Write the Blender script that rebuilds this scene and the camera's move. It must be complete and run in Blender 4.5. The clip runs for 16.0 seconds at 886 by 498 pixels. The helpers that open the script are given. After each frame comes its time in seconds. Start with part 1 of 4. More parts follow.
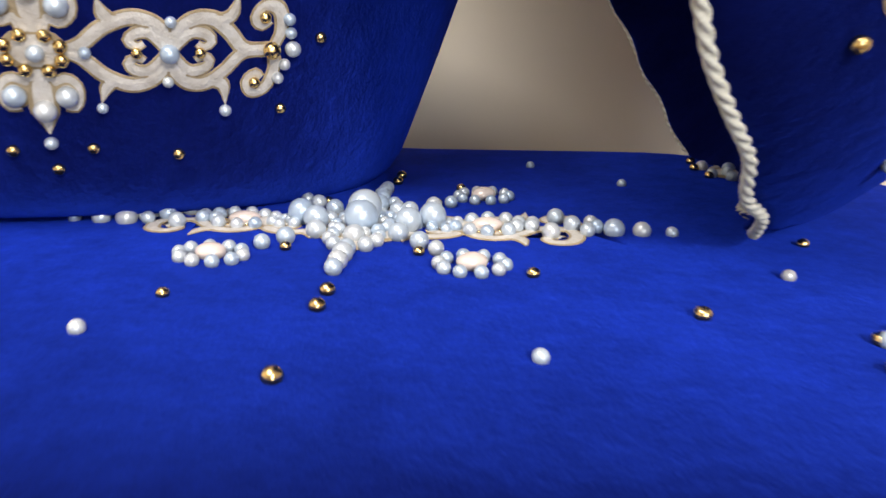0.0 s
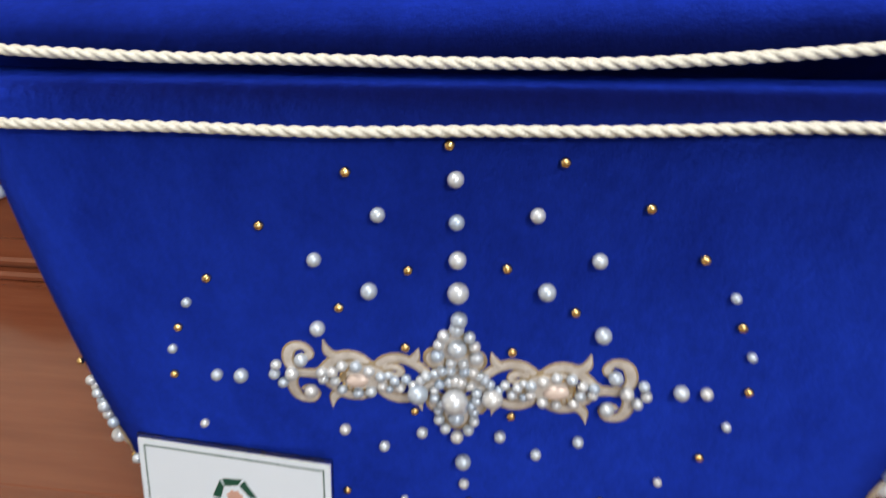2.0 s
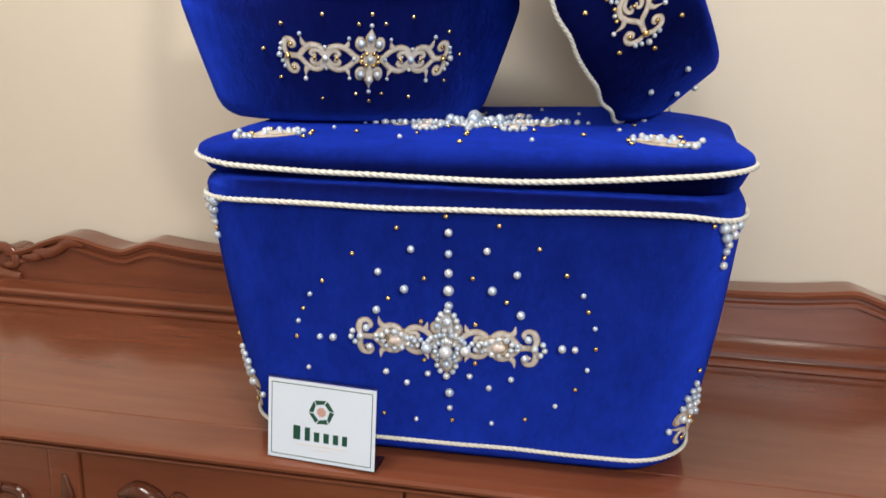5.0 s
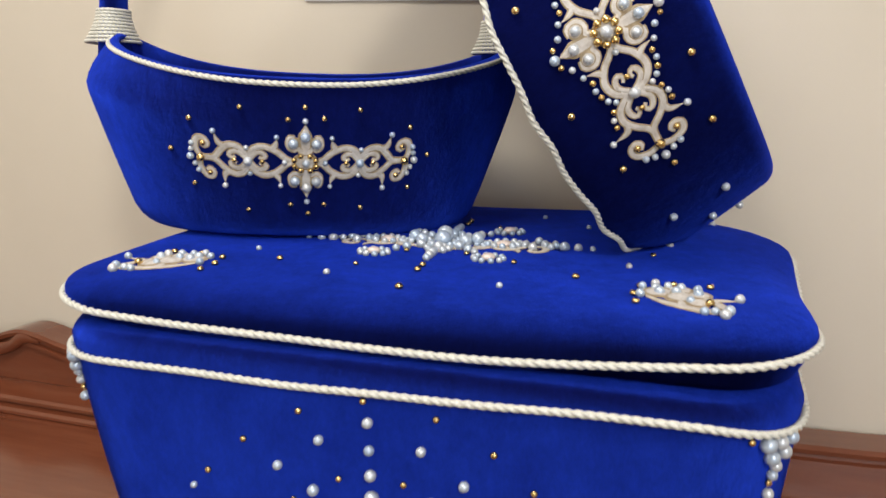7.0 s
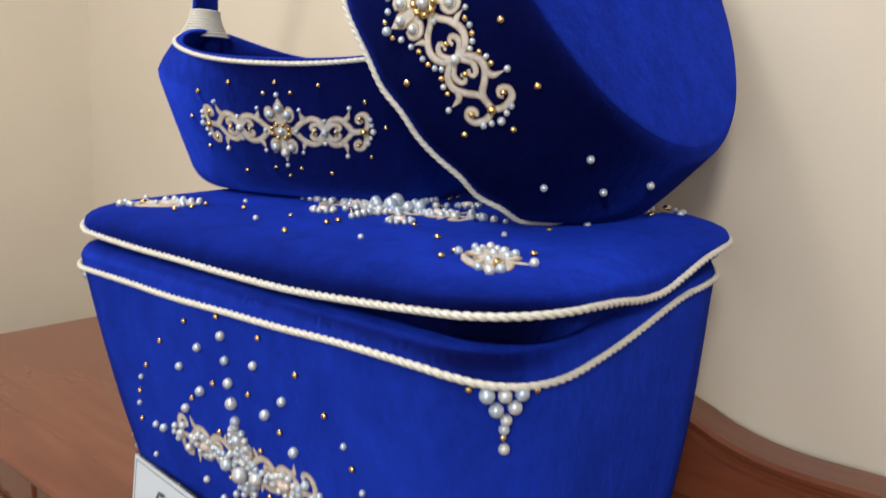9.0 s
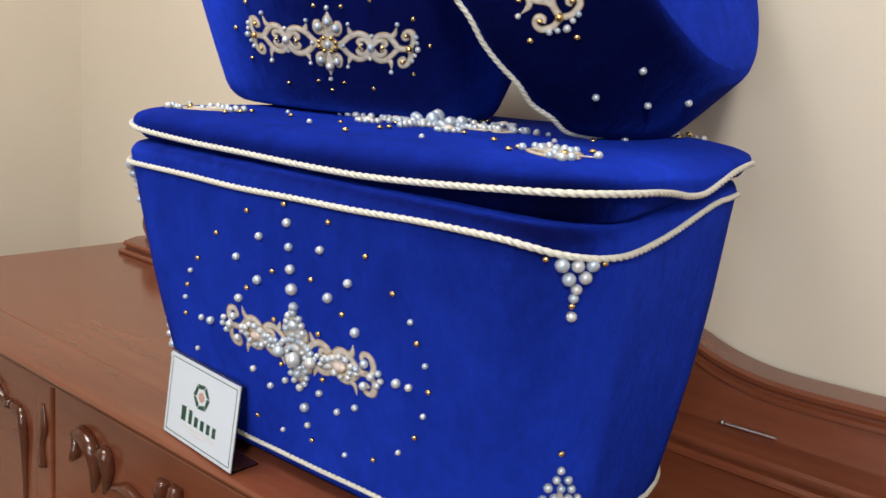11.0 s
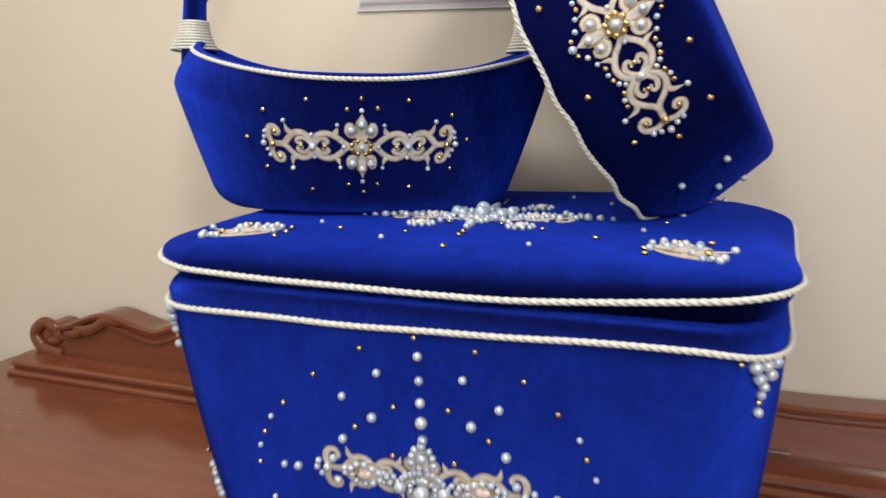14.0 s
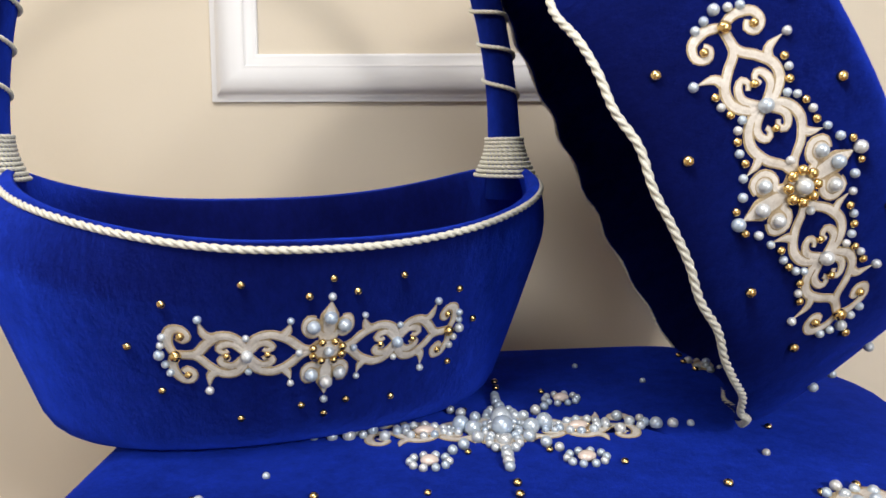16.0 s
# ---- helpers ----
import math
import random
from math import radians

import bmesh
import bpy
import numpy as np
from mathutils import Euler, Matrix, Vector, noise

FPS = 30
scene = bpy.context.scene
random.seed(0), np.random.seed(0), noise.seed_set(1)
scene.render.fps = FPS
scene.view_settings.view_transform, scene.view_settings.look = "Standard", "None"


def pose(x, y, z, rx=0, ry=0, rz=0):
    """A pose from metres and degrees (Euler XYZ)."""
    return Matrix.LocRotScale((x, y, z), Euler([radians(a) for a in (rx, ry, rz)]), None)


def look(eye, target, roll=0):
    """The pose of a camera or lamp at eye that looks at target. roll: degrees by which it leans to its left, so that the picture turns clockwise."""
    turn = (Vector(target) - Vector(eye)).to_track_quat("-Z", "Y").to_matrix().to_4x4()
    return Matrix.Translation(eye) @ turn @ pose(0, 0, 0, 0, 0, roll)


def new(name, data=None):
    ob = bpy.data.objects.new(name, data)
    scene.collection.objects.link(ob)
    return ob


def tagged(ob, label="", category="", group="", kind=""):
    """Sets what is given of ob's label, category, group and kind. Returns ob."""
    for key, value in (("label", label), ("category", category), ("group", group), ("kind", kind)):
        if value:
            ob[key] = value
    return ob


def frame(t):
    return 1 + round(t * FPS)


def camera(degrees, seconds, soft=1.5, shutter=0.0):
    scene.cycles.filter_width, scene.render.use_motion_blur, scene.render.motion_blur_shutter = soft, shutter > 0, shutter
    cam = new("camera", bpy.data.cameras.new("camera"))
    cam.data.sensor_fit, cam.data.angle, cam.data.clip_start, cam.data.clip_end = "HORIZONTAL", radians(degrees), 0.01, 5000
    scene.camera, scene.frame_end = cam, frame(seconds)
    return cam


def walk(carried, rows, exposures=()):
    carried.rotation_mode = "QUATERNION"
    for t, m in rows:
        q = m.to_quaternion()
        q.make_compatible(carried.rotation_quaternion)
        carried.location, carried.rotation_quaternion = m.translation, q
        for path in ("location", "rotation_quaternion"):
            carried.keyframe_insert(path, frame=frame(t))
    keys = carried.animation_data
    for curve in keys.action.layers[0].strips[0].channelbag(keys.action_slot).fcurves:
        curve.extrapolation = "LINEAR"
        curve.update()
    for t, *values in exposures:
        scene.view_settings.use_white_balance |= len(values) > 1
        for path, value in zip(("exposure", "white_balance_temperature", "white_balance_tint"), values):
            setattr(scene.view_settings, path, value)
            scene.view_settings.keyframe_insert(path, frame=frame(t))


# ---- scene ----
cam = camera(59.4, 16.0, shutter=0.4)
PATH = [
    (0, (0.103, -0.127, 0.523), (-0.1, 1.791, -0.003), 2.2),
    (0.5, (0.154, -0.216, 0.518), (-0.198, 1.69, 0.026), 1.5),
    (1, (0.177, -0.268, 0.497), (-0.241, 1.616, -0.03), 0.2),
    (1.5, (0.135, -0.282, 0.46), (-0.25, 1.573, -0.181), -0.3),
    (1.8, (0.111, -0.328, 0.437), (-0.275, 1.519, -0.227), 0.3),
    (2, (0.084, -0.38, 0.443), (-0.201, 1.454, -0.301), -0.4),
    (2.5, (0.053, -0.518, 0.436), (-0.085, 1.331, -0.313), -0.2),
    (3, (0.027, -0.564, 0.437), (-0.025, 1.285, -0.323), 1.4),
    (3.5, (0.065, -0.589, 0.444), (-0.013, 1.264, -0.302), 2.0),
    (4, (0.111, -0.654, 0.478), (-0.078, 1.22, -0.195), 1.7),
    (4.5, (0.141, -0.74, 0.498), (-0.149, 1.149, -0.09), 1.6),
    (5, (0.175, -0.83, 0.517), (-0.167, 1.081, 0.035), 1.4),
    (7.5, (0.297, -0.448, 0.602), (-0.402, 1.389, 0.235), 2.1),
    (8, (0.463, -0.406, 0.617), (-0.552, 1.277, 0.249), 2.0),
    (8.5, (0.584, -0.405, 0.6), (-0.587, 1.177, 0.241), 2.0),
    (9, (0.642, -0.41, 0.553), (-0.597, 1.116, 0.183), 2.7),
    (9.2, (0.659, -0.397, 0.54), (-0.607, 1.099, 0.139), 3.0),
    (11.3, (0.571, -0.558, 0.473), (-0.527, 1.061, 0.059), 5.5),
    (11.5, (0.527, -0.58, 0.471), (-0.565, 1.045, 0.062), 4.6),
    (12, (0.399, -0.669, 0.486), (-0.593, 1.018, 0.077), 2.5),
    (12.5, (0.388, -0.704, 0.506), (-0.391, 1.092, 0.097), 1.7),
    (13, (0.378, -0.742, 0.542), (-0.291, 1.098, 0.134), 1.2),
    (13.5, (0.346, -0.742, 0.558), (-0.298, 1.114, 0.178), 1.5),
    (14, (0.284, -0.651, 0.556), (-0.359, 1.209, 0.202), 0.7),
    (14.5, (0.204, -0.466, 0.58), (-0.375, 1.419, 0.244), 1.0),
    (15, (0.147, -0.355, 0.598), (-0.336, 1.559, 0.275), 2.4),
    (15.5, (0.067, -0.329, 0.636), (-0.206, 1.634, 0.363), 0.9),
    (16, (-0.02, -0.365, 0.653), (-0.049, 1.621, 0.418), -0.1),
]
walk(cam, [(t, look(eye, target, roll)) for t, eye, target, roll in PATH],
     exposures=[(0, 0.42), (0.7, 0.12), (1, -0.05), (2, -0.05), (2.5, 0.02), (3, 0.18), (3.5, 0.15), (5, 0.06), (7.5, -0.14), (9, -0.08), (11.5, 0.02), (14.5, -0.10), (16, -0.08)])

# ---- world and light ----
world = bpy.data.worlds.new("world")
scene.world = world
world.use_nodes = True
world.node_tree.nodes["Background"].inputs["Color"].default_value = (0.75, 0.85, 1.0, 1)
world.node_tree.nodes["Background"].inputs["Strength"].default_value = 0.1


def area_lamp(name, eye, target, sx, sy, watts, colour):
    data = bpy.data.lights.new(name, "AREA")
    data.shape, data.size, data.size_y, data.energy, data.color = "RECTANGLE", sx, sy, watts, colour
    lamp = new(name, data)
    lamp.matrix_world = look(eye, target)
    return lamp


# the room's ceiling lamp, a second bulb farther off, and daylight from a window on the right-hand side of the room
area_lamp("ceiling_light", (-0.35, -0.50, 1.86), (-0.1, -0.1, 0), 0.8, 0.6, 30, (1.0, 0.95, 0.865))
area_lamp("ceiling_bulb", (1.30, -2.00, 1.72), (0.0, 0.4, 0.4), 0.34, 0.34, 33, (1.0, 0.93, 0.83))
area_lamp("window_light", (1.15, -2.85, 0.75), (0.1, 0.3, 0.2), 1.5, 1.5, 29, (0.79, 0.895, 1.0))


# ---- materials ----
def material(name, colour, rough=0.6, metal=0.0, **more):
    """A principled material; returns it with its nodes, links and shader."""
    mat = bpy.data.materials.new(name)
    mat.use_nodes = True
    nodes, links = mat.node_tree.nodes, mat.node_tree.links
    shader = nodes["Principled BSDF"]
    shader.inputs["Base Color"].default_value = (*colour, 1)
    shader.inputs["Roughness"].default_value = rough
    shader.inputs["Metallic"].default_value = metal
    for key, value in more.items():
        shader.inputs[key.replace("_", " ")].default_value = value
    return mat, nodes, links, shader


def noise_node(nodes, links, scale, detail=4.0, rough=0.6, stretch=(1, 1, 1)):
    coords = nodes.new("ShaderNodeTexCoord")
    mapping = nodes.new("ShaderNodeMapping")
    mapping.inputs["Scale"].default_value = stretch
    tex = nodes.new("ShaderNodeTexNoise")
    tex.inputs["Scale"].default_value = scale
    tex.inputs["Detail"].default_value = detail
    tex.inputs["Roughness"].default_value = rough
    links.new(coords.outputs["Object"], mapping.inputs["Vector"])
    links.new(mapping.outputs["Vector"], tex.inputs["Vector"])
    return tex


def ramp_node(nodes, links, source, stops):
    ramp = nodes.new("ShaderNodeValToRGB")
    while len(ramp.color_ramp.elements) < len(stops):
        ramp.color_ramp.elements.new(0.5)
    for element, (at, colour) in zip(ramp.color_ramp.elements, stops):
        element.position, element.color = at, (*colour, 1)
    links.new(source, ramp.inputs["Fac"])
    return ramp


def bump_node(nodes, links, shader, source, strength, distance):
    bump = nodes.new("ShaderNodeBump")
    bump.inputs["Strength"].default_value = strength
    bump.inputs["Distance"].default_value = distance
    links.new(source, bump.inputs["Height"])
    links.new(bump.outputs["Normal"], shader.inputs["Normal"])


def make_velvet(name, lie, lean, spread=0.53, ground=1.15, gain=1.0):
    """Blue velvet whose pile leans along the way it lies on the cloth (a world direction); ground and gain darken or
    lighten a piece's colour.
    """
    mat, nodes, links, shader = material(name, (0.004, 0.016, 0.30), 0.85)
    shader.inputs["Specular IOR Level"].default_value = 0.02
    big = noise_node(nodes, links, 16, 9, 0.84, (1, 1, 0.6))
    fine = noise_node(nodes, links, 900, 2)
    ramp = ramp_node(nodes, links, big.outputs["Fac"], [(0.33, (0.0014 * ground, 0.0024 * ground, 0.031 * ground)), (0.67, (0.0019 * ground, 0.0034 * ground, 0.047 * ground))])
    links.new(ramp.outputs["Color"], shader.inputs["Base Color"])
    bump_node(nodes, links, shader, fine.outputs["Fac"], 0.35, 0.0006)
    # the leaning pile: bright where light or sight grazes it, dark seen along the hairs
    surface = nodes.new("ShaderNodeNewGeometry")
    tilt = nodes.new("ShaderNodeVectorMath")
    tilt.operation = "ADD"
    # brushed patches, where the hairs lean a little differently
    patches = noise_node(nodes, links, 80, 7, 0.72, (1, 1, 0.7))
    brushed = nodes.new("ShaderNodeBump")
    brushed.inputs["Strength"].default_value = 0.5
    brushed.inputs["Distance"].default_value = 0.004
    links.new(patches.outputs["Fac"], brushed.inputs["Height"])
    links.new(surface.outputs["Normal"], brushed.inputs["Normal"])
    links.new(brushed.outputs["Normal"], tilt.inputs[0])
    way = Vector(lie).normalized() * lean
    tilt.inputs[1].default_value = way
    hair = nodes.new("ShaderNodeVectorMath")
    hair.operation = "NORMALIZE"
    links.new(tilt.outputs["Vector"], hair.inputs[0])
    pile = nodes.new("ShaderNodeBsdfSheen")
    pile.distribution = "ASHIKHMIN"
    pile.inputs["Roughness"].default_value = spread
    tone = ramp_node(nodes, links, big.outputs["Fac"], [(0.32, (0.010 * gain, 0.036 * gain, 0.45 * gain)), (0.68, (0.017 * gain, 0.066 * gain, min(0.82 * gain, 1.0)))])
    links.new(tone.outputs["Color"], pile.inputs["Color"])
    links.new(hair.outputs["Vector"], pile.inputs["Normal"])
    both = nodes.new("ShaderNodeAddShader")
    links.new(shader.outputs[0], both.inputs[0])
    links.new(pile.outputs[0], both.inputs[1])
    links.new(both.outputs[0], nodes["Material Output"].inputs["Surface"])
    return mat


def make_cord():
    mat, nodes, links, shader = material("cream_cord", (0.74, 0.70, 0.57), 0.42)
    shader.inputs["Sheen Weight"].default_value = 0.25
    fine = noise_node(nodes, links, 700, 2, 0.6, (1, 1, 1))
    ramp = ramp_node(nodes, links, fine.outputs["Fac"], [(0.3, (0.58, 0.575, 0.51)), (0.7, (0.76, 0.755, 0.69))])
    links.new(ramp.outputs["Color"], shader.inputs["Base Color"])
    bump_node(nodes, links, shader, fine.outputs["Fac"], 0.4, 0.0004)
    return mat


def make_pearl():
    mat, nodes, links, shader = material("pearl", (0.70, 0.72, 0.75), 0.32, 0.32)
    info = nodes.new("ShaderNodeObjectInfo")
    ramp = ramp_node(nodes, links, info.outputs["Random"], [(0.0, (0.44, 0.55, 0.71)), (0.5, (0.56, 0.64, 0.74)), (1.0, (0.67, 0.69, 0.72))])
    links.new(ramp.outputs["Color"], shader.inputs["Base Color"])
    shader.inputs["Coat Weight"].default_value = 0.55
    shader.inputs["Coat Roughness"].default_value = 0.10
    shader.inputs["Subsurface Weight"].default_value = 0.0
    return mat


def make_wood(name="mahogany", colour_scale=1.0):
    mat, nodes, links, shader = material(name, (0.19, 0.055, 0.025), 0.3)
    grain = noise_node(nodes, links, 11, 8, 0.62, (0.5, 4.0, 4.0))
    cloud = noise_node(nodes, links, 2.2, 3, 0.5, (0.6, 1.6, 1.6))
    a = ramp_node(nodes, links, grain.outputs["Fac"], [(0.22, (0.192, 0.055, 0.026)), (0.5, (0.228, 0.069, 0.033)), (0.8, (0.270, 0.090, 0.044))])
    b = ramp_node(nodes, links, cloud.outputs["Fac"], [(0.3, (0.66 * colour_scale, 0.62 * colour_scale, 0.60 * colour_scale)), (0.7, (colour_scale, colour_scale, colour_scale))])
    mix = nodes.new("ShaderNodeMix")
    mix.data_type, mix.blend_type = "RGBA", "MULTIPLY"
    mix.inputs["Factor"].default_value = 1.0
    links.new(a.outputs["Color"], mix.inputs["A"])
    links.new(b.outputs["Color"], mix.inputs["B"])
    links.new(mix.outputs["Result"], shader.inputs["Base Color"])
    rough = ramp_node(nodes, links, cloud.outputs["Fac"], [(0.3, (0.17, 0.17, 0.17)), (0.7, (0.27, 0.27, 0.27))])
    links.new(rough.outputs["Color"], shader.inputs["Roughness"])
    shader.inputs["Coat Weight"].default_value = 0.35
    shader.inputs["Coat Roughness"].default_value = 0.10
    bump_node(nodes, links, shader, grain.outputs["Fac"], 0.08, 0.001)
    return mat


def make_paint(name, low, high, scale, rough, strength, patch=1.7):
    mat, nodes, links, shader = material(name, high, rough)
    big = noise_node(nodes, links, patch, 4)
    fine = noise_node(nodes, links, scale, 3)
    ramp = ramp_node(nodes, links, big.outputs["Fac"], [(0.3, low), (0.7, high)])
    links.new(ramp.outputs["Color"], shader.inputs["Base Color"])
    bump_node(nodes, links, shader, fine.outputs["Fac"], strength, 0.001)
    return mat


# CARVED is the same wood with its colour halved
CORD, PEARL, WOOD, CARVED = make_cord(), make_pearl(), make_wood(), make_wood("mahogany_darker", 0.5)
# the cloth's pile hangs down on the chest's body, is brushed up over the lid's edge and forward on the tray's side;
# these directions are set for each piece's light and dark
# light and shade in the colour: lid darkened, body and basket lightened
VELVET = make_velvet("velvet_pile_down_lightened", (0, 0, -1), 0.42, gain=1.38)
VELVET_LID = make_velvet("velvet_pile_up_darkened", (0, 0, 1), 1.0, 0.47, 0.6)
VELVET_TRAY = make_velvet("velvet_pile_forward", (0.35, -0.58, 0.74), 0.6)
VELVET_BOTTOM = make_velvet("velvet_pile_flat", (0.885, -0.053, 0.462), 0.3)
VELVET_BASKET = make_velvet("velvet_pile_upright_lightened", (0, 0, 1), 0.15, ground=1.7, gain=1.35)
PINK_PEARL = material("pink_pearl", (0.78, 0.66, 0.61), 0.25, 0.1, Coat_Weight=0.6)[0]
GOLD = material("gold_bead", (0.84, 0.61, 0.26), 0.24, 1.0)[0]
LACE = make_paint("cream_lace", (0.53, 0.48, 0.43), (0.77, 0.735, 0.70), 900, 0.5, 0.7, 130)
LACE_EDGE = make_paint("gold_thread", (0.31, 0.23, 0.135), (0.50, 0.40, 0.26), 1200, 0.42, 0.7, 160)
WALL = make_paint("cream_wall", (0.655, 0.59, 0.49), (0.695, 0.63, 0.53), 160, 0.75, 0.12)
WHITE = make_paint("white_moulding", (0.74, 0.75, 0.785), (0.78, 0.79, 0.825), 120, 0.4, 0.05)
FLOOR = make_paint("floor_boards", (0.20, 0.12, 0.07), (0.26, 0.16, 0.09), 60, 0.4, 0.05)
STEEL = material("steel_pin", (0.55, 0.52, 0.50), 0.3, 1.0)[0]
CARD = material("card_paper", (0.67, 0.75, 0.86), 0.35)[0]
GREEN = material("dark_green_ink", (0.008, 0.07, 0.045), 0.4)[0]
FAINT = material("faint_ink", (0.70, 0.66, 0.64), 0.4)[0]
PINK = material("pink_ink", (0.55, 0.33, 0.27), 0.4)[0]
PLASTIC = material("clear_plastic", (0.95, 0.96, 0.98), 0.08, Transmission_Weight=1.0, IOR=1.45)[0]


# ---- building helpers ----
def mesh_of(name, verts, faces, mats, indices=None, smooth=True):
    data = bpy.data.meshes.new(name)
    data.from_pydata([tuple(v) for v in verts], [], faces)
    for mat in mats:
        data.materials.append(mat)
    if indices:
        data.polygons.foreach_set("material_index", indices)
    if smooth:
        data.polygons.foreach_set("use_smooth", [True] * len(data.polygons))
    data.update()
    return data


def part(name, data, parent=None, label="", m=None):
    """One mesh object under a thing or a part."""
    ob = new(name, data)
    ob.parent = parent
    if m is not None:
        ob.matrix_basis = m
    return tagged(ob, label)


def box_data(name, lo, hi, mat, bevel=0.0, segments=2):
    bm = bmesh.new()
    bmesh.ops.create_cube(bm, size=1.0)
    for v in bm.verts:
        v.co = Vector([lo[i] + (hi[i] - lo[i]) * (v.co[i] + 0.5) for i in range(3)])
    if bevel:
        bmesh.ops.bevel(bm, geom=list(bm.edges), offset=bevel, segments=segments, profile=0.6, affect="EDGES")
    data = bpy.data.meshes.new(name)
    bm.to_mesh(data)
    bm.free()
    data.materials.append(mat)
    return data


def loft(rings, close_ends=(False, False), base=0):
    """Quads between rings of equal length, with n-gon caps where asked."""
    n, verts, faces = len(rings[0]), [], []
    for ring in rings:
        verts += ring
    for i in range(len(rings) - 1):
        for j in range(n):
            k = (j + 1) % n
            faces.append((i * n + j, i * n + k, (i + 1) * n + k, (i + 1) * n + j))
    if close_ends[0]:
        faces.append(tuple(range(n - 1, -1, -1)))
    if close_ends[1]:
        faces.append(tuple(range((len(rings) - 1) * n, len(rings) * n)))
    return verts, faces


def smooth_line(points, step, closed=False):
    """A curve through the points, resampled at even steps."""
    pts = [Vector(p) for p in points]
    n, fine = len(pts), []
    for i in range(n if closed else n - 1):
        if closed:
            p0, p1, p2, p3 = (pts[(i + k) % n] for k in (-1, 0, 1, 2))
        else:
            p0, p1, p2, p3 = pts[max(i - 1, 0)], pts[i], pts[i + 1], pts[min(i + 2, n - 1)]
        m = max(2, int((p2 - p1).length / step * 2))
        for k in range(m):
            t = k / m
            fine.append(0.5 * (2 * p1 + (p2 - p0) * t + (2 * p0 - 5 * p1 + 4 * p2 - p3) * t * t + (3 * p1 - p0 - 3 * p2 + p3) * t ** 3))
    if not closed:
        fine.append(pts[-1])
    line = fine + ([fine[0]] if closed else [])
    at = [0.0]
    for a, b in zip(line, line[1:]):
        at.append(at[-1] + (b - a).length)
    count = max(3, round(at[-1] / step))
    out, k = [], 0
    for i in range(count if closed else count + 1):
        want = at[-1] * i / count
        while k < len(at) - 2 and at[k + 1] < want:
            k += 1
        f = (want - at[k]) / max(at[k + 1] - at[k], 1e-9)
        out.append(line[k].lerp(line[k + 1], min(max(f, 0), 1)))
    return out


def cord_data(name, points, radius, closed=True, pitch=8.0, strands=3, step=None):
    """A twisted cord swept along the points."""
    radius *= 0.92
    line = smooth_line(points, step or radius * 0.36, closed)
    n, sides = len(line), 16
    rings, turn = [], 0.0
    turns = round(sum((line[(i + 1) % n] - line[i]).length for i in range(n)) / (pitch * radius))
    side = None
    for i, p in enumerate(line):
        a = line[(i - 1) % n] if closed or i else p
        b = line[(i + 1) % n] if closed or i < n - 1 else p
        way = (b - a).normalized()
        if side is None:
            side = way.orthogonal().normalized()
        side = (side - way * side.dot(way)).normalized()
        other = way.cross(side)
        turn = 2 * math.pi * turns * i / n
        ring = []
        for k in range(sides):
            phi = 2 * math.pi * k / sides
            r = radius * (0.50 + 0.54 * abs(math.cos(strands / 2 * phi)) ** 0.7)
            c = phi + turn
            ring.append(p + side * (r * math.cos(c)) + other * (r * math.sin(c)))
        rings.append(ring)
    if closed:
        rings.append(rings[0])
    verts, faces = loft(rings, (not closed, not closed))
    return mesh_of(name, verts, faces, [CORD])


def ball_data(name, mat, squash=1.0, ridge=0.0):
    bm = bmesh.new()
    bmesh.ops.create_uvsphere(bm, u_segments=14, v_segments=9, radius=1.0)
    for v in bm.verts:
        v.co.z *= squash
        if ridge:
            v.co *= 1 + ridge * math.cos(5 * math.atan2(v.co.y, v.co.x))
    for face in bm.faces:
        face.smooth = True
    data = bpy.data.meshes.new(name)
    bm.to_mesh(data)
    bm.free()
    data.materials.append(mat)
    return data


PEARL_BALL, GOLD_BALL = ball_data("pearl", PEARL), ball_data("gold_bead", GOLD, 0.85, 0.03)
PINK_BALL = ball_data("pink_pearl", PINK_PEARL, 0.7)


def bead(kind, surface, u, v, radius, parent, sink=0.55, stretch=1.0):
    """A bead sewn to a surface, at its coordinates u and v."""
    data = {"pearl": PEARL_BALL, "gold_bead": GOLD_BALL, "pink_cabochon": PINK_BALL}[kind]
    p, n, a = surface(u, v)
    b = n.cross(a).normalized()
    a = b.cross(n)
    turn = Matrix((a, b, n)).transposed().to_4x4()
    size = radius * (0.96 + 0.08 * random.random())
    m = Matrix.Translation(p + n * (radius * sink)) @ turn @ Matrix.Rotation(random.random() * 0.3, 4, "Z") @ Matrix.Diagonal((size * stretch, size, size, 1))
    return part(kind, data, parent, "", m)


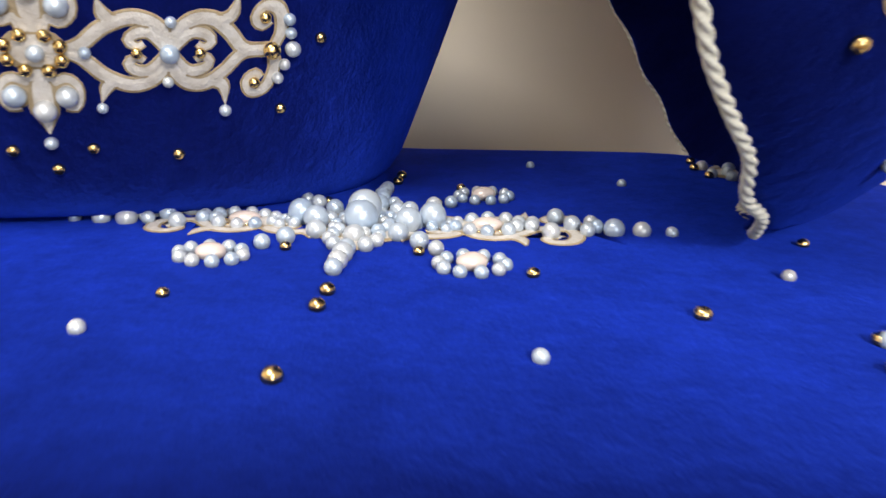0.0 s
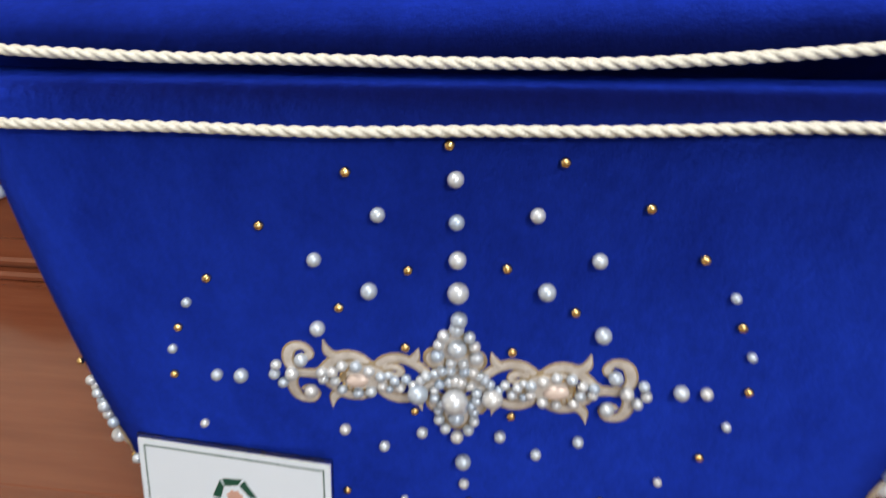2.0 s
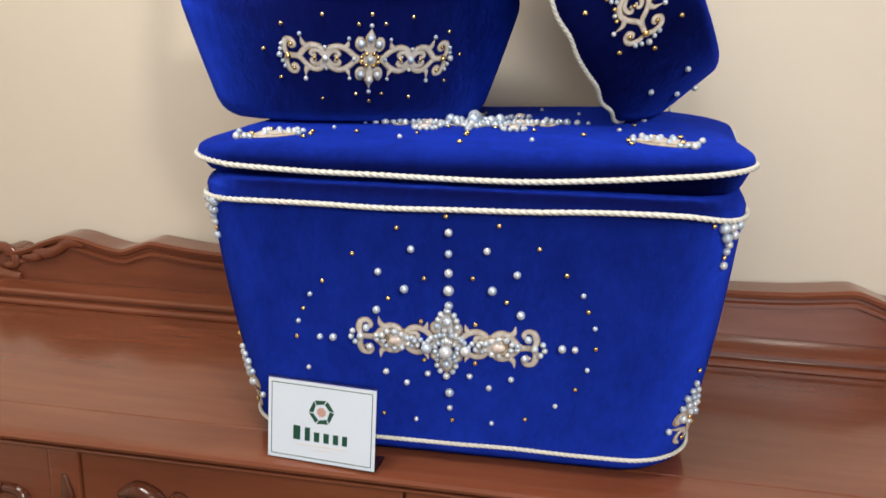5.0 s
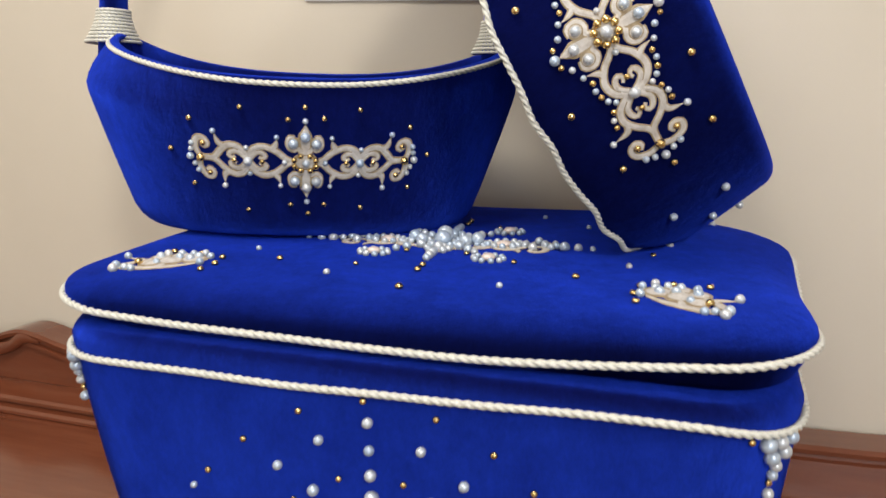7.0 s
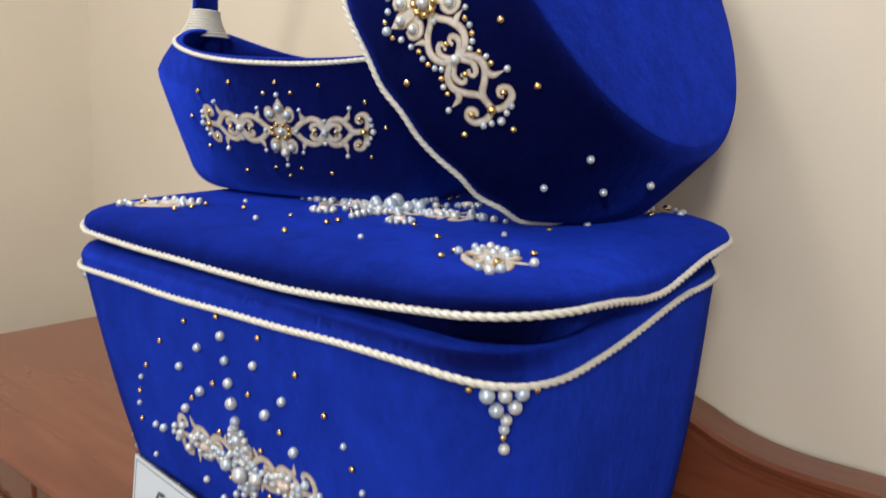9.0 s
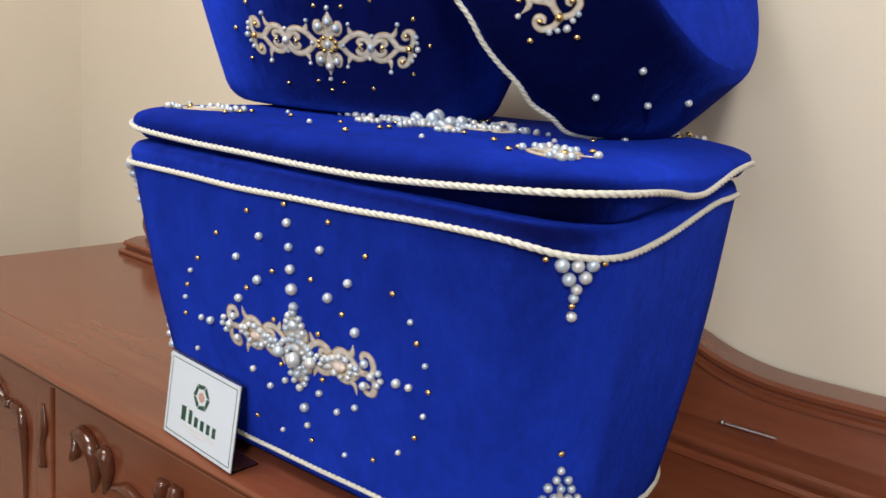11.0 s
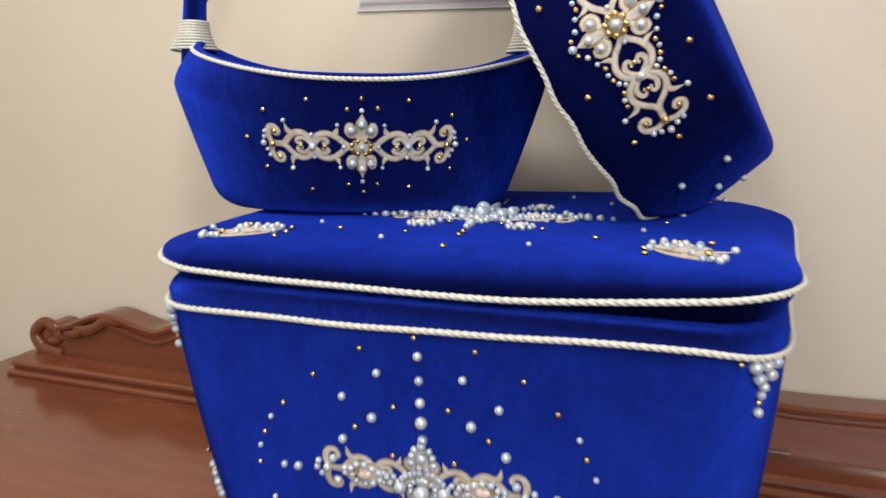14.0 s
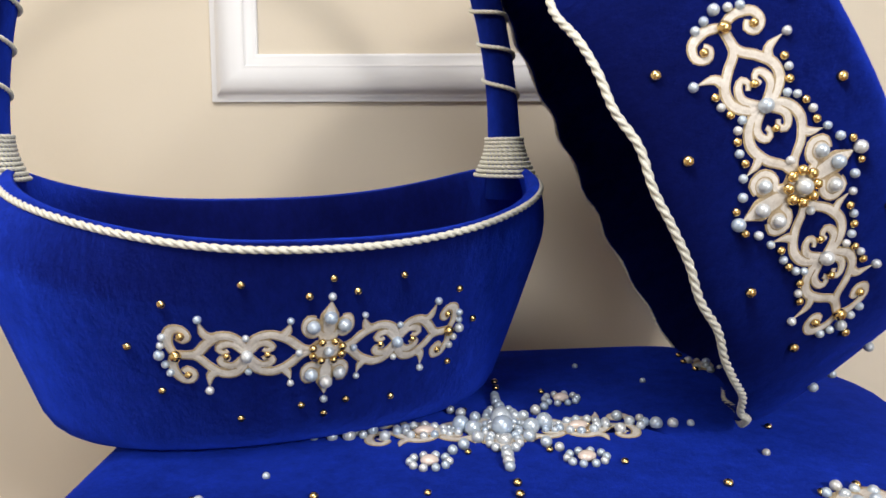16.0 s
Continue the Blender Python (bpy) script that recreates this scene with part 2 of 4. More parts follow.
class Lace:
    """Flat scrolls of cream lace with a raised body and a gold thread along the edges."""

    def __init__(self, surface):
        self.surface, self.verts, self.faces, self.indices = surface, [], [], []

    def stroke(self, points, widths, origin, size, flip, lift=1.0):
        line = smooth_line([(p[0], p[1], 0) for p in points], 0.02)
        n = len(line)
        offs = (-1.0, -0.84, -0.66, -0.30, 0.30, 0.66, 0.84, 1.0)
        highs = (0.0004, 0.0010, 0.0008, 0.0013, 0.0013, 0.0008, 0.0010, 0.0004)
        base = len(self.verts)
        for i, p in enumerate(line):
            t = i / (n - 1) * (len(widths) - 1)
            k = min(int(t), len(widths) - 2)
            w = widths[k] + (widths[k + 1] - widths[k]) * (t - k)
            way = (line[min(i + 1, n - 1)] - line[max(i - 1, 0)]).normalized()
            side = Vector((-way.y, way.x, 0))
            for o, h in zip(offs, highs):
                q = p + side * (o * w / 2)
                place, normal, _ = self.surface(origin[0] + size * flip[0] * q.x, origin[1] + size * flip[1] * q.y)
                self.verts.append(place + normal * (h * lift))
        m = len(offs)
        for i in range(n - 1):
            for j in range(m - 1):
                a = base + i * m + j
                quad = (a, a + 1, a + m + 1, a + m)
                self.faces.append(quad if flip[0] * flip[1] > 0 else quad[::-1])
                self.indices.append(1 if j in (0, 1, 5, 6) else 0)

    def pad(self, centre, rx, ry, angle, origin, size, flip):
        base, n = len(self.verts), 14
        for r, h in ((1.0, 0.0005), (0.8, 0.0016), (0.72, 0.0012), (0.4, 0.0028), (0.02, 0.0031)):
            for k in range(n):
                c = 2 * math.pi * k / n
                x, y = r * rx * math.cos(c), r * ry * math.sin(c)
                x, y = x * math.cos(angle) - y * math.sin(angle), x * math.sin(angle) + y * math.cos(angle)
                place, normal, _ = self.surface(origin[0] + size * flip[0] * (centre[0] + x), origin[1] + size * flip[1] * (centre[1] + y))
                self.verts.append(place + normal * h)
        for i in range(4):
            for k in range(n):
                a, b = base + i * n + k, base + i * n + (k + 1) % n
                quad = (a, b, b + n, a + n)
                self.faces.append(quad if flip[0] * flip[1] > 0 else quad[::-1])
                self.indices.append(1 if i < 2 else 0)

    def make(self, parent, label):
        return part("lace_applique", mesh_of("lace_applique", self.verts, self.faces, [LACE, LACE_EDGE], self.indices), parent, label)


# one quarter of the long lace band, in half-lengths of the band
BAND = [
    ([(0.06, 0.0), (0.14, 0.03), (0.22, 0.11), (0.32, 0.155), (0.41, 0.13), (0.465, 0.06), (0.475, 0.0)], (0.05, 0.055, 0.06, 0.065, 0.06, 0.055)),
    ([(0.26, 0.13), (0.225, 0.17), (0.205, 0.24)], (0.07, 0.045, 0.004)),
    ([(0.475, 0.0), (0.40, 0.085), (0.34, 0.085), (0.315, 0.05), (0.345, 0.025), (0.375, 0.04)], (0.05, 0.05, 0.055, 0.045, 0.03)),
    ([(0.475, 0.0), (0.49, 0.07), (0.56, 0.145), (0.65, 0.15), (0.73, 0.09), (0.80, 0.015), (0.88, 0.0), (0.965, 0.0)], (0.05, 0.06, 0.065, 0.065, 0.06, 0.06, 0.06, 0.06)),
    ([(0.68, 0.135), (0.735, 0.17), (0.755, 0.265)], (0.07, 0.05, 0.004)),
    ([(0.475, 0.0), (0.555, 0.085), (0.62, 0.085), (0.655, 0.05), (0.625, 0.02), (0.59, 0.04)], (0.05, 0.05, 0.055, 0.045, 0.03)),
    ([(0.955, 0.0), (0.985, 0.09), (0.955, 0.185), (0.88, 0.205), (0.845, 0.15), (0.885, 0.115), (0.915, 0.14)], (0.055, 0.06, 0.065, 0.06, 0.05, 0.05, 0.045)),
]


def lace_band(lace, origin, size, fleur=True, big=(1.0, 1.0), broad=1.0):
    for fx in (1, -1):
        for fy in (1, -1):
            for points, widths in BAND:
                lace.stroke(points, [w * broad for w in widths], origin, size, (fx, fy))
            if fleur:
                lace.stroke([(0.02, 0.04), (0.05, 0.11), (0.10, 0.10), (0.145, 0.14), (0.13, 0.20), (0.085, 0.195)], (0.05, 0.05, 0.05, 0.055, 0.055, 0.06), origin, size, (fx * big[0], fy * big[1]))
                lace.pad((0.095, 0.16), 0.055, 0.055, 0, origin, size, (fx * big[0], fy * big[1]))
    for fy in (1, -1):
        lace.stroke([(0, 0.05), (0, 0.14), (0, 0.22), (0, 0.31)], (0.07, 0.10, 0.115, 0.01), origin, size, (big[0], fy * big[1]))
    lace.pad((0, 0), 0.10, 0.10, 0, origin, size, (1, 1))


# ---- the room ----
def setting(name, lo, hi, mat, label, category):
    return tagged(new(name, box_data(name, lo, hi, mat)), label, category, kind="structure")


setting("floor", (-1.65, -3.4, -0.95), (3.2, 0.80, -0.85), FLOOR, "brown boarded floor of the room", "floor")
setting("ceiling", (-1.65, -3.4, 1.90), (3.2, 0.80, 2.0), WHITE, "plain white painted ceiling", "ceiling")
setting("wall_north", (-1.49, 0.65, -0.85), (3.2, 0.80, 1.90), WALL, "cream painted wall behind the sideboard", "wall")
setting("wall_west", (-1.65, -3.4, -0.85), (-1.49, 0.80, 1.90), WALL, "cream painted side wall", "wall")
setting("wall_east", (3.05, -3.25, -0.85), (3.2, 0.65, 1.90), WALL, "cream painted wall", "wall")
setting("wall_south", (-1.49, -3.4, -0.85), (3.2, -3.25, 1.90), WALL, "cream painted wall", "wall")


def moulding_frame():
    """A mitred picture-frame moulding on the wall: profile of (inset, proud)."""
    profile = [(0.0, 0.0), (0.0, 0.006), (0.006, 0.008), (0.010, 0.014), (0.018, 0.020), (0.030, 0.019), (0.040, 0.013), (0.044, 0.013),
               (0.047, 0.009), (0.056, 0.008), (0.060, 0.005), (0.060, 0.0)]
    x0, x1, z0, z1 = -0.331, 0.262, 0.724, 1.46
    rings = []
    for inset, proud in profile:
        y = 0.6505 - proud
        rings.append([Vector((x0 + inset, y, z0 + inset)), Vector((x1 - inset, y, z0 + inset)), Vector((x1 - inset, y, z1 - inset)), Vector((x0 + inset, y, z1 - inset))])
    verts, faces = loft(rings)
    ob = new("wall_moulding", mesh_of("wall_moulding", verts, faces, [WHITE]))
    ob.data.set_sharp_from_angle(angle=radians(50))
    tagged(ob, "white painted rectangular panel moulding on the cream wall", "moulding", kind="structure")


moulding_frame()


# ---- the sideboard ----
def extrude_profile(name, profile, x0, x1, mat, cuts=1, smooth=True):
    """A moulding run along x: profile of (y, z), counter-clockwise seen from +x."""
    rings = [[Vector((x0 + (x1 - x0) * i / cuts, y, z)) for y, z in profile] for i in range(cuts + 1)]
    verts, faces = loft(rings, (True, True))
    data = mesh_of(name, verts, faces, [mat])
    data.set_sharp_from_angle(angle=radians(28))
    return data


def carve(name, points, widths, high, parent, y, mat):
    """A carved wooden scroll on a front: a half-round ridge along (x, z) points."""
    line = smooth_line([(p[0], 0, p[1]) for p in points], 0.004)
    n, rings = len(line), []
    for i, p in enumerate(line):
        t = i / (n - 1) * (len(widths) - 1)
        k = min(int(t), len(widths) - 2)
        w = widths[k] + (widths[k + 1] - widths[k]) * (t - k)
        way = (line[min(i + 1, n - 1)] - line[max(i - 1, 0)]).normalized()
        side = Vector((-way.z, 0, way.x))
        h = high * min(1.0, w / max(widths))
        ring = []
        for k in range(10):
            c = math.pi * k / 9
            ring.append(Vector((p.x, y, p.z)) + side * (w / 2 * math.cos(c)) + Vector((0, -1, 0)) * (h * math.sin(c) ** 0.8))
        rings.append(ring)
    verts, faces = loft(rings, (True, True))
    return part(name, mesh_of(name, verts, faces, [mat]), parent)


def make_sideboard():
    root = tagged(new("sideboard"), "reddish-brown carved mahogany sideboard with a polished top", "sideboard")
    root.location = (0, 0, -0.85)
    up = 0.85
    left, right = -1.165, 1.14
    # top board with a rounded front nosing and a stepped lower lip
    prof = [(0.648, up), (0.113, up), (0.1115, up - 0.0012), (0.1095, up - 0.0012), (0.108, up), (0.046, up), (0.038, up - 0.001), (0.0305, up - 0.004), (0.0275, up - 0.008), (0.029, up - 0.0125),
            (0.034, up - 0.015), (0.042, up - 0.016), (0.042, up - 0.020), (0.0365, up - 0.0208), (0.0355, up - 0.0235), (0.038, up - 0.026), (0.045, up - 0.027), (0.648, up - 0.027)]
    top = part("top", extrude_profile("top", prof, left, right, WOOD), root, "polished mahogany top with a rounded front edge")
    part("carcass", box_data("carcass", (left + 0.03, 0.060, 0.07), (right - 0.03, 0.640, up - 0.028), WOOD, 0.003), root)
    for x0 in (left + 0.03, right - 0.11):
        part("foot", box_data("foot", (x0, 0.08, 0.0), (x0 + 0.08, 0.16, 0.071), WOOD, 0.012, 3), root)
        part("foot", box_data("foot", (x0, 0.54, 0.0), (x0 + 0.08, 0.62, 0.071), WOOD, 0.012, 3), root)
    # back rail: a shaped board, its base moulding and its top beading
    half = [(0.0, 0.205), (0.12, 0.198), (0.22, 0.178), (0.29, 0.156), (0.335, 0.138), (0.38, 0.127), (0.43, 0.122), (0.50, 0.123), (0.57, 0.126), (0.63, 0.132), (0.664, 0.136), (0.675, 0.136),
            (0.705, 0.126), (0.74, 0.115), (0.79, 0.123), (0.83, 0.133), (0.87, 0.136), (0.92, 0.121), (0.955, 0.106), (0.985, 0.098), (1.01, 0.094)]
    curve = smooth_line([(x, 0, z) for x, z in half], 0.012)
    line = [(-p.x - 0.012, p.z) for p in reversed(curve)] + [(p.x - 0.012, p.z) for p in curve[1:]]
    rings = []
    for x, z in line:
        z += up
        rings.append([Vector((x, y, zz)) for y, zz in ((0.640, up), (0.585, up), (0.585, z - 0.034), (0.578, z - 0.031), (0.578, z - 0.024), (0.583, z - 0.021), (0.583, z - 0.016), (0.574, z - 0.012),
                                                      (0.572, z - 0.005), (0.578, z), (0.640, z))])
    verts, faces = loft(rings, (True, True))
    rail = part("back_rail", mesh_of("back_rail", verts, faces, [WOOD]), root, "shaped mahogany back rail with carved scroll ends")
    rail.data.set_sharp_from_angle(angle=radians(28))
    base = [(0.584, up + 0.036), (0.584, up), (0.514, up), (0.512, up + 0.002), (0.512, up + 0.007), (0.517, up + 0.0115), (0.531, up + 0.013), (0.531, up + 0.018), (0.524, up + 0.019), (0.524, up + 0.024), (0.5285, up + 0.0285), (0.545, up + 0.032), (0.560, up + 0.036)]
    part("base_moulding", extrude_profile("base_moulding", base[::-1], -1.075, 1.07, WOOD), root)
    # carved scrolls at the two ends of the rail
    for sx in (1, -1):
        f = lambda x: (x if sx > 0 else -0.98 * x) - 0.012  # noqa: E731
        z = up
        scroll = [(f(1.0 + 0.0), z + 0.036), (f(1.055), z + 0.045), (f(1.072), z + 0.075), (f(1.045), z + 0.100), (f(1.012), z + 0.088), (f(1.012), z + 0.066), (f(1.035), z + 0.062)]
        carve("scroll", scroll, (0.024, 0.028, 0.028, 0.026, 0.024, 0.022, 0.018), 0.013, rail, 0.583, WOOD)
        rings = []
        for y in (0.640, 0.588, 0.584):
            rr = 0.047 if y > 0.585 else 0.043
            rings.append([Vector((f(1.030) + rr * math.cos(a * math.pi / 12), y, z + 0.055 + rr * math.sin(a * math.pi / 12))) for a in range(24)])
        verts, faces = loft(rings, (True, True))
        part("scroll_end", mesh_of("scroll_end", verts, faces, [WOOD], smooth=False), rail)
        carve("scroll", [(f(0.84), z + 0.118), (f(0.875), z + 0.122), (f(0.905), z + 0.103), (f(0.935), z + 0.094), (f(0.965), z + 0.100)], (0.012, 0.026, 0.022, 0.026, 0.012), 0.009, rail, 0.579, WOOD)
        carve("scroll", [(f(0.935), z + 0.104), (f(0.955), z + 0.086), (f(0.99), z + 0.082)], (0.014, 0.022, 0.012), 0.008, rail, 0.579, WOOD)
    # doors carved with deep leafy scrolls, the right-hand ones mirrored; pilasters between them
    outer = [([(-0.893, -0.083), (-0.860, -0.067), (-0.832, -0.082), (-0.825, -0.107), (-0.834, -0.131)], (0.010, 0.020, 0.024, 0.022, 0.018), 0.020),
             ([(-0.834, -0.131), (-0.870, -0.148), (-0.876, -0.171), (-0.858, -0.187), (-0.835, -0.207), (-0.826, -0.237), (-0.808, -0.263), (-0.815, -0.33), (-0.845, -0.40)], (0.016, 0.020, 0.018, 0.018, 0.022, 0.020, 0.022, 0.016, 0.004), 0.020),
             ([(-0.834, -0.131), (-0.819, -0.139), (-0.795, -0.146), (-0.767, -0.135), (-0.750, -0.114)], (0.016, 0.020, 0.018, 0.020, 0.018), 0.017),
             ([(-0.756, -0.122), (-0.757, -0.096), (-0.737, -0.075), (-0.711, -0.068), (-0.682, -0.075), (-0.661, -0.089), (-0.637, -0.102), (-0.617, -0.101)], (0.016, 0.020, 0.024, 0.022, 0.014, 0.018, 0.014, 0.016), 0.020),
             ([(-0.740, -0.092), (-0.716, -0.083), (-0.690, -0.092), (-0.668, -0.106)], (0.004, 0.010, 0.009, 0.003), 0.017),
             ([(-0.617, -0.101), (-0.592, -0.103), (-0.580, -0.119), (-0.575, -0.156), (-0.576, -0.185), (-0.578, -0.33)], (0.014, 0.018, 0.014, 0.010, 0.009, 0.007), 0.013),
             ([(-0.764, -0.152), (-0.740, -0.145), (-0.719, -0.156), (-0.713, -0.180), (-0.734, -0.212), (-0.746, -0.243), (-0.735, -0.30)], (0.016, 0.020, 0.020, 0.022, 0.018, 0.014, 0.004), 0.019),
             ([(-0.753, -0.115), (-0.726, -0.123), (-0.717, -0.137)], (0.014, 0.018, 0.010), 0.016)]
    inner = [([(-0.430, -0.086), (-0.405, -0.075), (-0.384, -0.080), (-0.369, -0.095), (-0.366, -0.125), (-0.380, -0.160)], (0.012, 0.024, 0.026, 0.022, 0.016, 0.006), 0.021),
             ([(-0.352, -0.105), (-0.346, -0.084), (-0.336, -0.088), (-0.334, -0.115), (-0.350, -0.150)], (0.014, 0.022, 0.020, 0.014, 0.006), 0.019),
             ([(-0.428, -0.088), (-0.420, -0.110), (-0.438, -0.130)], (0.010, 0.018, 0.008), 0.016),
             ([(-0.209, -0.105), (-0.206, -0.078), (-0.206, -0.070)], (0.012, 0.026, 0.020), 0.020),
             ([(-0.176, -0.105), (-0.178, -0.076), (-0.178, -0.068)], (0.012, 0.026, 0.020), 0.020),
             ([(-0.215, -0.108), (-0.250, -0.125), (-0.290, -0.118), (-0.325, -0.130)], (0.012, 0.018, 0.018, 0.010), 0.016),
             ([(-0.172, -0.108), (-0.140, -0.122), (-0.110, -0.110), (-0.088, -0.090)], (0.012, 0.018, 0.016, 0.014), 0.016),
             ([(-0.094, -0.094), (-0.082, -0.080), (-0.066, -0.086)], (0.010, 0.018, 0.010), 0.017),
             ([(-0.072, -0.096), (-0.060, -0.074), (-0.044, -0.074), (-0.036, -0.092), (-0.044, -0.120)], (0.010, 0.022, 0.024, 0.020, 0.008), 0.020)]
    for x0, x1, work, mirror in ((-1.09, -0.54, outer, False), (-0.488, -0.027, inner, False), (-0.023, 0.438, inner, True), (0.49, 1.04, outer, True)):
        door = part("door", box_data("door", (x0, 0.046, 0.11), (x1, 0.0598, up - 0.0285), WOOD, 0.002), root, "mahogany door carved with leafy scrolls")
        for points, widths, high in work:
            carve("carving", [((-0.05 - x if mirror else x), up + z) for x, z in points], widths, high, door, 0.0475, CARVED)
    for x in (-0.514, 0.464):
        pil = part("pilaster", box_data("pilaster", (x - 0.024, 0.042, 0.09), (x + 0.024, 0.0598, up - 0.0285), WOOD, 0.004), root)
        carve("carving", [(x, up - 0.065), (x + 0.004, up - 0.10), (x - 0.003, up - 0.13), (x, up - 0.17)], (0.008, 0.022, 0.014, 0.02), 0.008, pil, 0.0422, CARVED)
    return root


make_sideboard()

pin_root = tagged(new("metal_pin"), "small steel pin with a round head lying on the base moulding", "pin")
pin_root.matrix_basis = pose(0.345, 0.578, 0.0415, 0, 0, 0)
shank = cord_data("shank", [(0.008, 0, 0), (0.04, 0, 0.001), (0.079, 0.0, 0.002)], 0.0022, closed=False)
shank.materials[0] = STEEL
part("shank", shank, pin_root)
part("head", ball_data("head", STEEL, 0.9), pin_root, "", Matrix.Translation((0.004, 0, 0)) @ Matrix.Diagonal((0.004, 0.004, 0.004, 1)))


# ---- the chest ----
BACK = 2.1  # the back corners are rounder than the front ones


def ease(a, b, x):
    t = min(max((x - a) / (b - a), 0.0), 1.0)
    return t * t * (3 - 2 * t)


def skew(x, y):
    """How far the one end of the chest runs outwards towards the back."""
    return 0.065 * min(max(y + 0.22, 0), 0.26) * ease(0.05, 0.30, x)


def rim_lift(x, y):
    """How far that end's rim climbs towards the back."""
    return 0.030 * ease(0.24, 0.32, x) * ease(-0.24, 0.06, y)


def rounded_rect(w, yf, yb, r, z, n=10):
    ring, q = [], r * BACK
    for sx, sy, a0 in ((1, 1, 0), (-1, 1, 90), (-1, -1, 180), (1, -1, 270)):
        c = q if sy > 0 else r
        for k in range(n + 1):
            a = radians(a0 + 90 * k / n)
            ring.append(Vector((sx * (w - c) + c * math.cos(a), (yb - c if sy > 0 else yf + c) + c * math.sin(a), z)))
        # points along the straight side that follows
        nx, ny = {(1, 1): (-(w - q), yb), (-1, 1): (-w, yf + r), (-1, -1): (w - r, yf), (1, -1): (w, yb - q)}[(sx, sy)]
        a, b = ring[-1].copy(), Vector((nx, ny, z))
        for k in range(1, 12):
            ring.append(a.lerp(b, k / 12))
    for p in ring:
        p.x += skew(p.x, p.y)
    return ring


LOW_Z, TOP_Z = 0.032, 0.354


def body_size(z):
    k = (z - LOW_Z) / (TOP_Z - LOW_Z)
    return 0.292 + 0.031 * k, -0.211 - 0.070 * k, 0.204 + 0.012 * k, 0.084


def bulge(z):
    return 0.004 * math.sin(math.pi * min(max((z - LOW_Z) / (TOP_Z - LOW_Z), 0), 1))


def body_point(s, z):
    p = straight_body_point(s, z)
    p.x += skew(p.x, p.y)
    return p


def straight_body_point(s, z):
    """A point of the chest's side, s metres round from the middle of the front."""
    w, yf, yb, r = body_size(z)
    w, yf = w + bulge(z), yf - bulge(z)
    sign, a = (1 if s >= 0 else -1), abs(s)
    q = r * BACK
    flat, arc, side, turn = w - r, r * math.pi / 2, yb - yf - r - q, q * math.pi / 2
    if a <= flat:
        return Vector((sign * a, yf, z))
    a -= flat
    if a < arc:
        return Vector((sign * (flat + r * math.sin(a / r)), yf + r - r * math.cos(a / r), z))
    a -= arc
    if a < side:
        return Vector((sign * w, yf + r + a, z))
    a -= side
    if a < turn:
        return Vector((sign * (w - q + q * math.cos(a / q)), yb - q + q * math.sin(a / q), z))
    return Vector((sign * (w - q - (a - turn)), yb, z))


def with_normal(point, du, dv, towards):
    """Makes of point(u, v) a surface(u, v) that gives place, normal and the way of u."""
    def surface(u, v):
        p = point(u, v)
        a, b = point(u + du, v) - point(u - du, v), point(u, v + dv) - point(u, v - dv)
        n = a.cross(b).normalized()
        if n.dot(towards(p)) < 0:
            n = -n
        return p, n, a.normalized()
    return surface


body_side = with_normal(lambda s, z: body_point(s - 0.022, z), 0.002, 0.002, lambda p: Vector((p.x, p.y, 0)))

chest = tagged(new("chest"), "royal blue velvet chest trimmed with cream cord, pearls and lace", "chest")
chest.matrix_basis = pose(0.031, 0.29, 0.0005, 0, 0, 1.49)

rings = []
for z, inset in ((0.0, 0.035), (0.004, 0.012), (0.014, 0.003)):
    w, yf, yb, r = body_size(z)
    rings.append(rounded_rect(w - inset, yf + inset, yb - inset, r - 0.4 * inset, z))
for i in range(15):
    z = 0.022 + (0.360 - 0.022) * i / 14
    w, yf, yb, r = body_size(z)
    rings.append(rounded_rect(w + bulge(z), yf - bulge(z), yb + bulge(z), r, z))
for z, inset in ((0.3655, 0.002), (0.3705, 0.0055), (0.3730, 0.011), (0.3735, 0.022), (0.3735, 0.06)):
    w, yf, yb, r = body_size(0.360)
    rings.append(rounded_rect(w - inset, yf + inset, yb - inset, r - 0.5 * inset, z))
for ring in rings:
    for p in ring:
        p.z += rim_lift(p.x, p.y) * ease(0.24, 0.355, p.z)
verts, faces = loft(rings, (True, True))
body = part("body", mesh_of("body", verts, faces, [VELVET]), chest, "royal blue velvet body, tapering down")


def wavy(amount, seed):
    return lambda k: amount * (math.sin(5.1 * k + seed) + 0.6 * math.sin(11.7 * k + 2 * seed))


def loop_of(w, yf, yb, r, z, out, wave):
    ring = rounded_rect(w + out, yf - out, yb + out, r + out, z)
    pts = ring[::2]
    return [Vector((p.x, p.y, p.z + wave(math.atan2(p.y, p.x)))) for p in pts]


def body_seam(p):
    """The body's cord dips at the front corner of one end and climbs along that end."""
    end = ease(0.24, 0.32, p.x)
    return 0.013 * p.x - 0.0015 + 0.003 * ease(0.10, 0.25, p.x) * (1 - end) + 1.25 * rim_lift(p.x, p.y) - 0.006 * end


line = [p + Vector((0, 0, body_seam(p))) for p in loop_of(*body_size(TOP_Z), TOP_Z - 0.001, 0.0028, wavy(0.0012, 1.0))]
part("cord_trim", cord_data("cord_trim", line, 0.0034), body, "cream twisted cord")
part("cord_trim", cord_data("cord_trim", loop_of(*body_size(LOW_Z), LOW_Z - 0.003, 0.0024, wavy(0.0006, 2.0)), 0.0030), body, "cream twisted cord")

LID, LID_X = (0.335, -0.268, 0.224, 0.082), -0.0045


